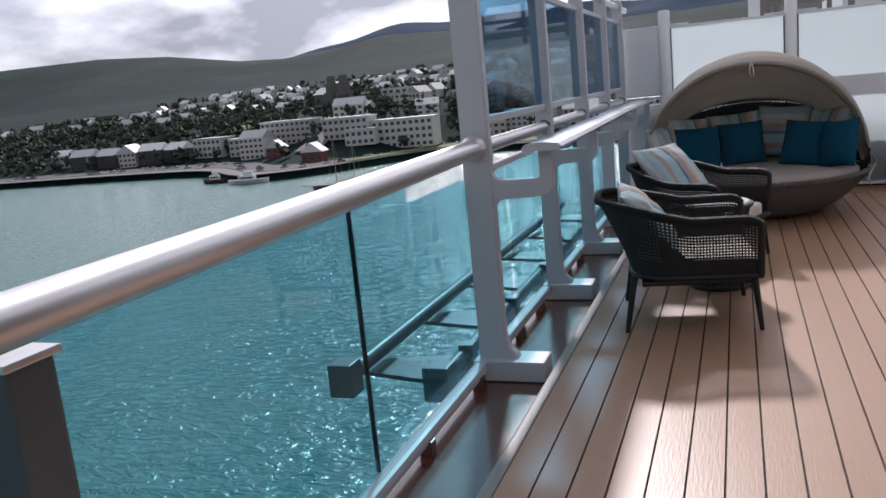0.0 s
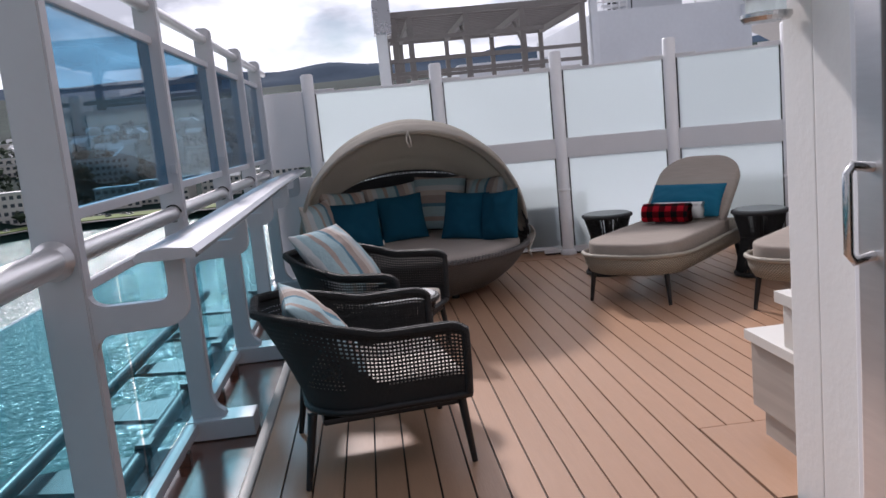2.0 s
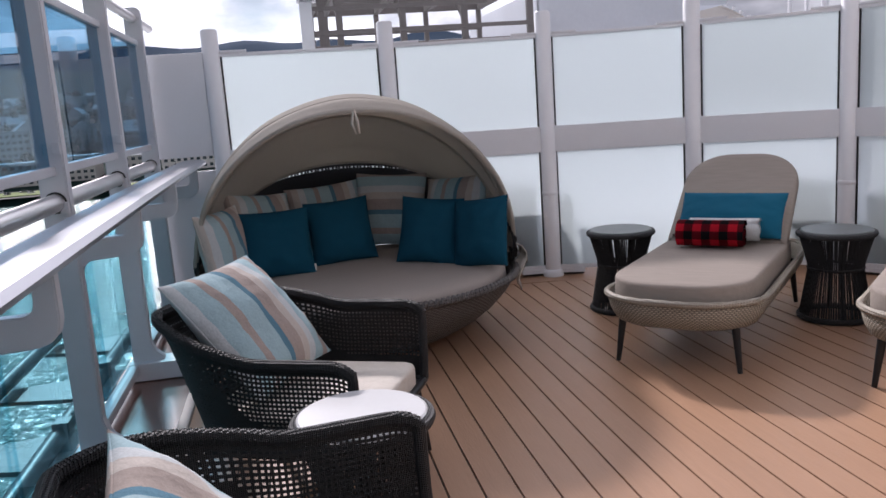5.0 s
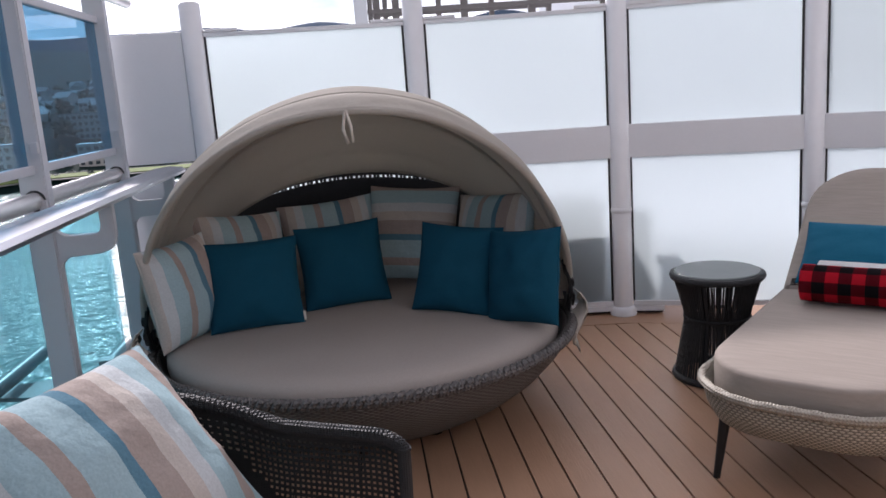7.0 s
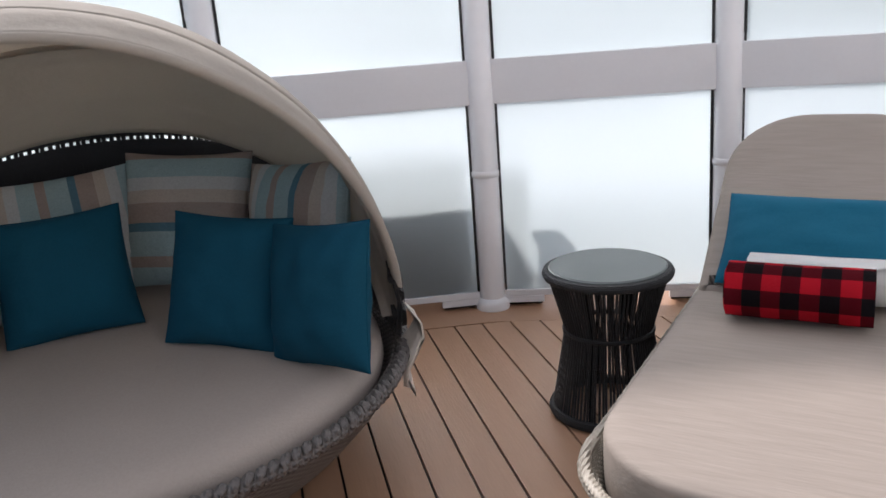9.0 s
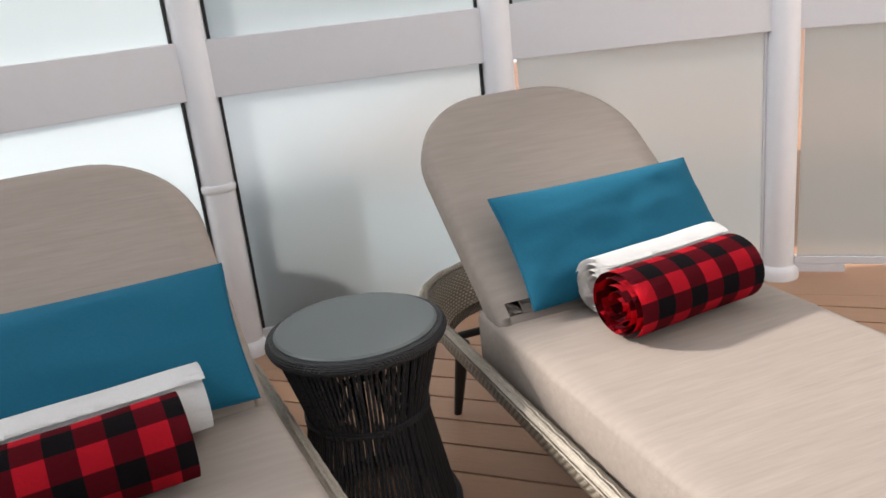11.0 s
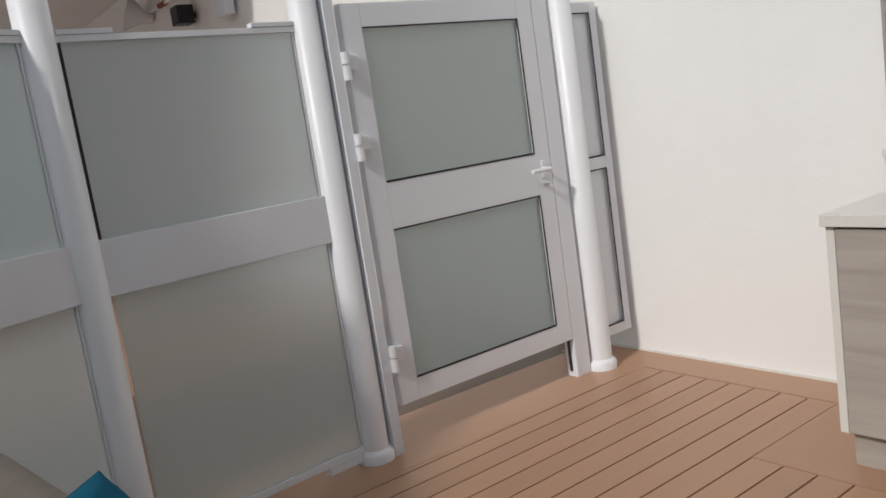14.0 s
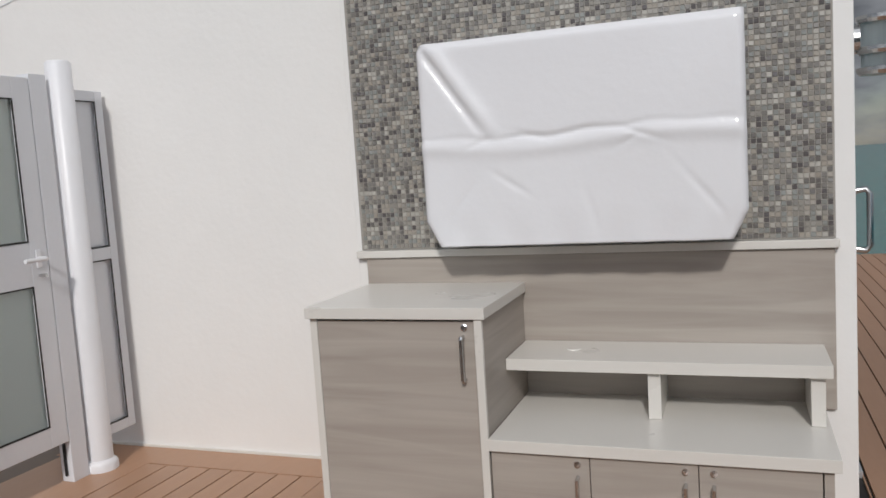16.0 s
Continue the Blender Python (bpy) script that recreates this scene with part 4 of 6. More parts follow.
def rim_braid(rad, z, count):
    bm = bmesh.new()
    for s in (0, math.pi):
        tube(bm, [((rad + 0.012 * math.cos(count * t + s)) * math.cos(t), (rad + 0.012 * math.cos(count * t + s)) * math.sin(t), z + 0.012 * math.sin(count * t + s))
                  for t in [2 * math.pi * i / 720 for i in range(720)]], 0.013, 6, True)
    return bm


part("braided_rim", rim_braid(R, 0.35, 90), M_WICKER, day, "braided wicker edge", True)
mat_prof = [(0.001, 0.26), (0.81, 0.26), (0.845, 0.275), (0.86, 0.32), (0.855, 0.365), (0.825, 0.39), (0.75, 0.402), (0.4, 0.412), (0.001, 0.415)]
part("mattress", lathe(bmesh.new(), mat_prof, 72), M_CUSHION, day, "round grey-taupe seat cushion", True)


def back_top(a):
    """Height of the woven back at the angle a from the back's middle."""
    return 0.50 + 0.46 * max(0.0, math.cos(a * 0.80)) ** 1.2


def back_point(a, v, shift=0.0):
    z = 0.38 + (back_top(a) - 0.38) * v
    r = R - 0.01 + shift + 0.015 * math.sin(v * math.pi)
    return (r * math.sin(a), r * math.cos(a), z)


bm = bmesh.new()
for i in range(132):
    a = -1.75 + 3.5 * i / 131
    wob = 0.004 * math.sin(i * 2.1)
    tube(bm, [back_point(a + wob, v, 0.0) for v in (0, 0.5, 1.0)], 0.0085, 5)
part("back_panel", surface(lambda u, v: back_point(-1.74 + 3.48 * u, 0.95 * v, -0.004), 60, 6, 0.006), M_ROPE, day, "dense dark lower weave")
part("back_weave", bm, M_ROPE, day, "dark vertical woven back strands")
for v in (0.35, 0.7):
    part("back_band", tubed([back_point(-1.75 + 3.5 * i / 60, v, 0.004) for i in range(61)], 0.014, 6, squash=1.6), M_ROPE, day)
part("back_rim", tubed([back_point(-1.75 + 3.5 * i / 60, 1.0) for i in range(61)], 0.017, 8), M_ROPE, day, "", True)

TIPS = [(-0.45, 0.905), (-0.22, 0.965), (0.06, 0.97), (0.38, 0.88), (0.66, 0.70), (0.84, 0.55)]   # arch tips: y, height above the pivots
PIV = 0.42


def tip(v):
    k = min(len(TIPS) - 1.001, v * (len(TIPS) - 1))
    i = int(k)
    f = k - i
    return tuple(TIPS[i][q] + (TIPS[i + 1][q] - TIPS[i][q]) * f for q in (0, 1))


def canopy(u, v):
    a = math.pi * u
    y, h = tip(v)
    s = max(0.0, math.sin(a)) ** 0.92
    sag = 0.022 * math.sin(v * 5 * math.pi) ** 2 * s
    wr = 0.006 * noise.noise(Vector((u * 9, v * 4, 3)))
    rx = 0.915 - 0.12 * max(0.0, v - 0.55)
    return (-rx * math.cos(a), -0.10 * (1 - s) - 0.0 + y * s, PIV + h * s + sag + wr)


part("canopy", surface(canopy, 56, 40, 0.006), M_CANOPY, day, "taupe cloth canopy, raised", True)
for v, r in ((0.0, 0.014), (0.2, 0.013), (0.4, 0.013), (0.6, 0.013)):
    part("canopy_hoop", tubed([Vector(canopy(i / 48, v)) + Vector((0, 0.0, -0.008)) for i in range(49)], r, 8), M_CANOPY, day, "", True)
tx, ty, tz = canopy(0.5, 0.0)
part("tie_loop", tubed([(tx, ty - 0.012, tz), (tx - 0.012, ty - 0.016, tz - 0.07), (tx + 0.004, ty - 0.016, tz - 0.125), (tx + 0.022, ty - 0.016, tz - 0.12), (tx + 0.018, ty - 0.016, tz - 0.06), (tx + 0.002, ty - 0.014, tz)], 0.006, 6), M_CREAM, day, "pale cloth tie", True)
for sx in (1, -1):
    part("pivot_block", lathe(bmesh.new(), [(0.001, -0.02), (0.035, -0.02), (0.035, 0.02), (0.001, 0.02)], 14), M_BLACK, day).matrix_basis = pose(sx * 0.91, -0.10, PIV, 0, 90, 0)
    b = surface(lambda u, v, sx=sx: (sx * (0.925 + 0.03 * math.sin(u * 6)), -0.16 - 0.10 * v + 0.02 * math.sin(v * 7), PIV + 0.06 - 0.17 * u - 0.10 * v * u), 6, 4, 0.006)
    part("tie_strap", b, M_CREAM, day, "pale cloth strap", True)


def on_bed(x, y, z, yaw, tilt, roll=0):
    """A pose for a cushion that leans back by tilt, its face towards yaw (0 faces the open front)."""
    return pose(DB[0] + x, DB[1] + y, z) @ pose(0, 0, 0, 0, 0, yaw) @ pose(0, 0, 0, 90 - tilt, 0, 0) @ pose(0, 0, 0, 0, 0, roll)


for k, (x, y, z, yaw, tilt, roll, w, h, mt) in enumerate((
        (-0.765, -0.10, 0.62, 58, 10, 2, 0.40, 0.44, M_STRIPE), (-0.56, 0.36, 0.65, 38, 20, -6, 0.48, 0.46, M_STRIPE), (-0.14, 0.60, 0.65, 10, 20, 3, 0.50, 0.46, M_STRIPE),
        (0.28, 0.58, 0.67, -16, 20, -3, 0.48, 0.50, M_STRIPE2), (0.66, 0.26, 0.65, -50, 16, 5, 0.48, 0.48, M_STRIPE))):
    pillow("aqua, beige and blue striped back pillow on the daybed", w, h, 0.17, mt, on_bed(x, y, z, yaw, tilt, roll), k, "striped daybed pillows")
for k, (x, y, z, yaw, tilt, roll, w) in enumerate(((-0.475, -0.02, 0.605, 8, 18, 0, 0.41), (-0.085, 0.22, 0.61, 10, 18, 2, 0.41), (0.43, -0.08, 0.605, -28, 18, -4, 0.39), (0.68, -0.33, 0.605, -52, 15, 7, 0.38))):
    p = pillow("square teal scatter pillow on the daybed", w, 0.40, 0.15, M_TEALSHADE, on_bed(x, y, z, yaw, tilt, roll), 20 + k, "teal daybed pillows")
    if k == 0:
        part("care_tag", boxed((w / 2 - 0.012, -0.185, -0.003), (w / 2 + 0.006, -0.145, 0.003)), M_CREAM, p, "small white sewn label")


# ---- armchairs ----
def u_path(s):
    """Plan of the shell at s in 0..1: along one arm, round the back, along the other arm."""
    straight, rc, half = 0.40, 0.22, 0.365
    side, arc, back = straight, rc * math.pi / 2, 2 * (half - rc)
    d = s * (2 * side + 2 * arc + back)
    if d < side:
        return 0.34 - d, -half, 0.0
    d -= side
    if d < arc:
        a = d / rc
        return 0.34 - side - rc * math.sin(a), -half + rc * (1 - math.cos(a)), a / (math.pi / 2)
    d -= arc
    if d < back:
        return 0.34 - side - rc, -half + rc + d, 1.0
    d -= back
    if d < arc:
        a = d / rc
        return 0.34 - side - rc * math.cos(a), half - rc + rc * math.sin(a), 1 - a / (math.pi / 2)
    d -= arc
    return 0.34 - side + d, half, 0.0


def shell(s, v):
    """A point of the rope shell: v runs from the seat frame up to the rim."""
    x, y, b = u_path(s)
    front = max(0.0, (x - 0.20) / 0.14)
    top = 0.578 + 0.105 * smoothstep(0.05, -0.34, x) - 0.03 * front ** 5
    z = 0.285 + (top - 0.285) * v
    lean = 0.165 * b * v ** 1.2
    flare = 0.018 * v
    return (x - lean, y * (1 + flare) * (0.94 + 0.06 * min(1, v * 2)), z)


def armchair(m, label):
    c = thing("armchair", label, "armchair", "rope armchairs", at=m)
    n_s, n_v = 118, 20
    bm = bmesh.new()
    grid = [[bm.verts.new(shell(i / n_s, j / n_v)) for j in range(n_v + 1)] for i in range(n_s + 1)]
    for i in range(n_s):
        for j in range(n_v):
            s = (i + 0.5) / n_s
            x, y, b = u_path(s)
            q = (grid[i][j], grid[i + 1][j], grid[i + 1][j + 1], grid[i][j + 1])
            back = smoothstep(0.02, -0.20, x)
            is_open = 6 + 10 * back <= j <= 17 and x < 0.325 or (b > 0.2 and 5 <= j <= 17)
            hole = 0.52 if b < 0.2 else 0.30
            if not is_open:
                bm.faces.new(q)
            else:
                mid = sum((p.co for p in q), Vector()) / 4
                inner = [bm.verts.new(mid + Vector(((p.co - mid).x * hole, (p.co - mid).y * hole, (p.co - mid).z * hole * 0.8))) for p in q]
                for k in range(4):
                    bm.faces.new((q[k], q[(k + 1) % 4], inner[(k + 1) % 4], inner[k]))
    bmesh.ops.solidify(bm, geom=list(bm.faces), thickness=0.008)
    part("rope_shell", bm, M_ROPE, c, "open charcoal rope weave")
    rim = [Vector(shell(i / 70, 1.0)) for i in range(71)]
    f0, f1 = [Vector(shell(0, v)) for v in (0.02, 0.4, 0.75, 0.93)], [Vector(shell(1, v)) for v in (0.93, 0.75, 0.4, 0.02)]
    path = f0 + rim + f1
    part("rim", tubed(path, 0.017, 8), M_ROPE, c, "rope-wrapped tubular rim", True)
    bm = bmesh.new()
    for i in range(200):
        k = 4 + (len(path) - 9) * i / 199
        a, b2 = path[int(k)], path[min(int(k) + 1, len(path) - 1)]
        p = a.lerp(b2, k - int(k))
        d = (b2 - a)
        if d.length > 1e-5:
            d.normalize()
            tube(bm, [p - d * 0.003, p + d * 0.003], 0.0195, 7)
    part("rim_wrapping", bm, M_ROPE, c)
    part("seat_frame", tubed([shell(i / 60, 0.0) for i in range(61)] + [(0.34, 0.30, 0.285), (0.345, 0, 0.285), (0.34, -0.30, 0.285)], 0.016, 8, True), M_DARK, c, "", True)
    part("seat_base", boxed((-0.235, -0.30, 0.235), (0.33, 0.30, 0.26), 0.01), M_DARK, c)
    seat = slab([(q[1], -q[0]) for q in plank_loop(0.30, -0.245, 0.335, 0.20, 0.06, 6)], 0.26, 0.372, 0.014)
    part("seat_cushion", seat, M_CREAM, c, "cream seat cushion", True)
    for x, y, dx, dy in ((0.31, -0.31, 0.03, -0.02), (0.31, 0.31, 0.03, 0.02), (-0.27, -0.29, -0.05, -0.03), (-0.27, 0.29, -0.05, 0.03)):
        part("leg", tubed([(x, y, 0.29), (x + dx, y + dy, 0.0)], [0.019, 0.012], 10), M_DARK, c, "slim tapered metal leg", True)
    return c


CH1, CH2 = pose(-0.231, 4.493, 0, 0, 0, 7.1), pose(-0.215, 5.84, 0, 0, 0, -25.5)
CH1, CH2 = [m @ Matrix.Scale(1.02, 4) for m in (CH1, CH2)]
chair = armchair(CH1, "charcoal rope armchair with cream seat near the railing")
chair2 = copy_thing(chair, CH2 @ Matrix.Scale(1 / 1.02, 4))
tagged(chair2, "charcoal rope armchair with striped pillow beside the daybed")
pillow("aqua, beige and blue striped pillow leaning in an armchair", 0.45, 0.47, 0.15, M_STRIPE2, CH1 @ pose(-0.185, -0.01, 0.545, 0, 50, 0) @ pose(0, 0, 0, 0, 0, 4), 41, "armchair pillows")
pillow("aqua, beige and blue striped pillow leaning in an armchair", 0.50, 0.58, 0.17, M_STRIPE2, CH2 @ pose(-0.19, 0.03, 0.60, 0, 50, 0) @ pose(0, 0, 0, 0, 0, -1), 42, "armchair pillows")


# ---- rope side tables ----
def side_table(m, top_mat, label, h=0.49, r=0.195):
    t = thing("side_table", label, "side table", "rope side tables", at=m)
    part("table_top", lathe(bmesh.new(), [(0.001, h), (r - 0.012, h), (r - 0.006, h - 0.004), (r - 0.006, h - 0.012), (0.001, h - 0.012)], 48), top_mat, t)
    prof = [(r, h - 0.012), (r - 0.045, h * 0.66), (r - 0.055, h * 0.58), (r - 0.045, h * 0.46), (r - 0.008, 0.02)]
    part("top_ring", tubed([(r * math.cos(a), r * math.sin(a), h - 0.022) for a in [2 * math.pi * i / 48 for i in range(48)]], 0.016, 8, True), M_ROPE, t, "", True)
    part("waist_ring", tubed([((r - 0.052) * math.cos(a), (r - 0.052) * math.sin(a), h * 0.575) for a in [2 * math.pi * i / 40 for i in range(40)]], 0.009, 6, True), M_ROPE, t, "", True)
    part("base_ring", tubed([((r - 0.008) * math.cos(a), (r - 0.008) * math.sin(a), 0.018) for a in [2 * math.pi * i / 48 for i in range(48)]], 0.017, 8, True), M_ROPE, t, "", True)
    bm = bmesh.new()
    rnd = random.Random(5)
    n = 92
    for i in range(n):
        a = 2 * math.pi * i / n + rnd.uniform(-0.012, 0.012)
        tube(bm, [(q * math.cos(a), q * math.sin(a), z) for q, z in prof], 0.0042, 5)
    part("rope_weave", bm, M_ROPE, t, "upright charcoal rope strands")
    for i in range(4):
        a = math.pi / 4 + i * math.pi / 2
        part("inner_rod", tubed([((q - 0.012) * math.cos(a), (q - 0.012) * math.sin(a), z) for q, z in prof], 0.008, 6), M_DARK, t)
    return t


tab = side_table(pose(1.785, 7.66, 0), M_GREYTOP, "charcoal rope side table with a grey top beside the lounger", 0.51)
copy_thing(tab, pose(2.768, 6.965, 0, 0, 0, 20))
side_table(pose(-0.06, 5.13, 0), M_WHITETOP, "charcoal rope side table with a pale top between the armchairs", 0.53, 0.187)


# ---- sun loungers ----
BACK = pose(0, 1.19, 0.365, 37, 0, 0)


def lounger(m):
    c = thing("sun_lounger", "taupe woven sun lounger with a reclined cushioned back", "sun lounger", "sun loungers", at=m)
    loop = plank_loop(0.385, -0.005, 1.90, 0.30, 0.34, 10)
    half = loop
    # woven basket side: leans outwards to its rim
    bm = bmesh.new()
    rows = []
    for ins, z in ((0.072, 0.190), (0.045, 0.203), (0.016, 0.255), (0.0, 0.324), (0.012, 0.334), (0.026, 0.324), (0.042, 0.28), (0.067, 0.222)):
        row = []
        for i, p in enumerate(half):
            a, b = Vector(half[i - 1]), Vector(half[(i + 1) % len(half)])
            d = b - a
            nrm = Vector((-d.y, d.x)).normalized()
            lift = 0.02 * smoothstep(0.5, 0.0, p[1]) - 0.0
            row.append(bm.verts.new((p[0] + nrm.x * ins, p[1] + nrm.y * ins, z + lift)))
        rows.append(row)
    uvl = bm.loops.layers.uv.new("UVMap")
    run = [0.0]
    for i in range(len(half)):
        run.append(run[-1] + (Vector(half[(i + 1) % len(half)]) - Vector(half[i])).length)
    for j, (A, B) in enumerate(zip(rows, rows[1:])):
        for k in range(len(half)):
            f = bm.faces.new((A[k], A[(k + 1) % len(half)], B[(k + 1) % len(half)], B[k]))
            for lp, (e, r) in zip(f.loops, ((0, 0), (1, 0), (1, 1), (0, 1))):
                lp[uvl].uv = (run[k + e], 0.045 * (j + r))
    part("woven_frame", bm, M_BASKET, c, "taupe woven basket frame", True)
    bm = bmesh.new()
    dense = []
    for i in range(len(half)):
        p, q = Vector(half[i]), Vector(half[(i + 1) % len(half)])
        k = max(1, int((q - p).length / 0.03))
        dense += [p.lerp(q, s / k) for s in range(k)]
    tube(bm, [(p.x, p.y, 0.331 + 0.02 * smoothstep(0.5, 0.0, p.y) + 0.003 * (i % 2)) for i, p in enumerate(dense)], 0.016, 7, True)
    part("rope_rim", bm, M_TAUPEWICKER, c, "twisted taupe rope rim", True)
    part("base_panel", slab(plank_loop(0.325, 0.06, 1.20, 0.26, 0.03, 8), 0.25, 0.285, 0.006), M_DARK, c)
    part("seat_cushion", slab(plank_loop(0.345, 0.035, 1.30, 0.27, 0.03, 9), 0.288, 0.432, 0.016), M_TAUPE, c, "taupe seat cushion", True)
    part("back_cushion", slab(plank_loop(0.338, 0.0, 0.785, 0.03, 0.255, 10), 0.0, 0.085, 0.022, BACK), M_TAUPE, c, "taupe reclined back cushion", True)
    part("back_frame", tubed([BACK @ Vector((p[0], p[1], -0.012)) for p in plank_loop(0.30, 0.02, 0.76, 0.04, 0.24, 6)], 0.012, 8, True), M_DARK, c, "", True)
    for x in (-0.2, 0.2):
        part("support_strut", tubed([BACK @ Vector((x, 0.42, -0.015)), (x, 1.50, 0.272)], 0.010, 8), M_DARK, c, "", True)
    part("cross_bar", tubed([(-0.335, 1.50, 0.272), (0.335, 1.50, 0.272)], 0.012, 8), M_DARK, c, "", True)
    for x, y, dx, dy in ((0.27, 0.16, 0.027, -0.02), (-0.27, 0.16, -0.027, -0.02), (0.315, 1.50, 0.02, 0.05), (-0.315, 1.50, -0.02, 0.05)):
        part("leg", tubed([(x, y, 0.25), (x + dx, y + dy, 0.0)], [0.021, 0.012], 12), M_DARK, c, "dark tapered leg", True)
    return c


def roll_cloth(name, label, length, r, mat, m, turns=4.5, category="blanket"):
    """A rolled cloth along x, its spiral showing at the ends."""
    bm = bmesh.new()
    uvl = bm.loops.layers.uv.new("UVMap")
    n = 130
    prof, arc = [], 0.0
    for i in range(n + 1):
        a = 2 * math.pi * turns * i / n
        q = 0.012 + (r - 0.012) * (i / n) ** 0.9
        prof.append((q * math.cos(a + 0.95), q * math.sin(a + 0.95) * 0.92))
    lens = [0.0]
    for p, q in zip(prof, prof[1:]):
        lens.append(lens[-1] + math.hypot(q[0] - p[0], q[1] - p[1]))
    rows = []
    for i, (y, z) in enumerate(prof):
        rows.append([])
        for k in range(9):
            x = -length / 2 + length * k / 8 + (0.004 * math.sin(i * 0.05 + 1) if k in (0, 8) else 0)
            wob = 1 + 0.04 * noise.noise(Vector((x * 7, i * 0.03, 0.5)))
            rows[-1].append(bm.verts.new((x, y * wob, z * wob)))
    for i in range(n):
        for k in range(8):
            f = bm.faces.new((rows[i][k], rows[i][k + 1], rows[i + 1][k + 1], rows[i + 1][k]))
            for lp, (a, b) in zip(f.loops, ((i, k), (i, k + 1), (i + 1, k + 1), (i + 1, k))):
                lp[uvl].uv = (length * b / 8, lens[a])
    bmesh.ops.solidify(bm, geom=list(bm.faces), thickness=0.011)
    ob = finish(name, bm, mat, smooth=True)
    ob.matrix_world = m
    return tagged(ob, label, category, "rolled " + category + "s")


L1 = pose(1.485, 6.43, 0, 0, 0, -42.6)
L2 = pose(2.315, 5.652, 0, 0, 0, -48.0)
first = lounger(L1)
copy_thing(first, L2)
for k, L in enumerate((L1, L2)):
    pillow("oblong teal lumbar pillow on the sun lounger", 0.60, 0.31, 0.13, M_TEAL, L @ pose(0.02 + 0.015 * k, 1.235, 0.585, 48, 0, 2 if k else -2), 60 + k, "lounger pillows", 0.035)
    roll_cloth("rolled_blanket", "rolled red and black buffalo plaid fleece blanket", 0.365, 0.087, M_PLAID, L @ pose(-0.03 + 0.06 * k, 0.965, 0.521, 0, 0, 2 if k == 0 else 8))
    tw = roll_cloth("rolled_towel", "rolled white terry towel behind the blanket", 0.385, 0.074, M_TOWEL, L @ pose(0.015 + 0.04 * k, 1.085, 0.522, 0, 0, 2 if k == 0 else 8), 4.2, "towel")
# ---- cabinets under the mosaic ----
TX0, TX1, TY = 2.382, 3.044, 4.137
tall = thing("tall_cabinet", "grey oak laminate cabinet with cream top, closed door", "cabinet")
part("side_panel", boxed((TX1 - 0.028, MOSAIC_Y + 0.022, 0.13), (TX1, TY, 0.833), 0.002), M_SOLID, tall, "cream side panel")
part("side_panel", boxed((TX0, MOSAIC_Y + 0.022, 0.13), (TX0 + 0.028, TY, 0.833), 0.002), M_WOOD, tall)
part("front_stile", boxed((TX0, TY + 0.001, 0.13), (TX0 + 0.028, TY + 0.016, 0.833), 0.002), M_SOLID, tall, "cream front edge")
part("carcass", boxed((TX0 + 0.03, MOSAIC_Y + 0.03, 0.13), (TX1 - 0.03, TY - 0.02, 0.830)), M_WOOD, tall)
tdoor = part("door", boxed((TX0 + 0.032, TY - 0.018, 0.135), (TX1 - 0.032, TY + 0.004, 0.826), 0.0025), M_WOOD, tall, "grey oak laminate door")
part("handle", tubed([(TX0 + 0.072, TY + 0.004, 0.772), (TX0 + 0.072, TY + 0.03, 0.772), (TX0 + 0.072, TY + 0.032, 0.768), (TX0 + 0.072, TY + 0.032, 0.627), (TX0 + 0.072, TY + 0.03, 0.623), (TX0 + 0.072, TY + 0.004, 0.623)], 0.0075, 8), M_CHROME, tdoor, "steel bar handle")
part("lock", lathe(bmesh.new(), [(0.001, 0.0), (0.012, 0.0), (0.012, 0.006), (0.008, 0.008), (0.001, 0.008)], 16), M_CHROME, tdoor, "round key lock").matrix_basis = pose(TX0 + 0.066, TY + 0.004, 0.806, -90, 0, 0)
part("counter_top", boxed((TX0 - 0.012, MOSAIC_Y + 0.022, 0.835), (TX1 + 0.008, TY + 0.022, 0.875), 0.003), M_SOLID, tall, "cream solid-surface top")
part("plinth", boxed((TX0 + 0.02, MOSAIC_Y + 0.03, 0.0), (TX1 - 0.02, TY - 0.05, 0.128)), M_WOOD, tall)

LX0, LX1, LY = 1.315, TX0 - 0.003, 4.15
low = thing("low_cabinet", "low grey oak cabinet with three doors and cream top", "cabinet")
part("carcass", boxed((LX0 + 0.03, MOSAIC_Y + 0.03, 0.11), (LX1, LY - 0.022, 0.383)), M_WOOD, low)
part("end_panel", boxed((LX0, MOSAIC_Y + 0.03, 0.11), (LX0 + 0.028, LY, 0.383), 0.002), M_WOOD, low, "grey oak end panel")
part("plinth", boxed((LX0 + 0.02, MOSAIC_Y + 0.03, 0.0), (LX1, LY - 0.06, 0.108)), M_WOOD, low)
part("counter_top", boxed((LX0 - 0.02, MOSAIC_Y + 0.022, 0.385), (LX1, LY + 0.02, 0.426), 0.003), M_SOLID, low, "cream solid-surface top")
edges = (LX0 + 0.031, 1.70, 2.04, LX1 - 0.003)
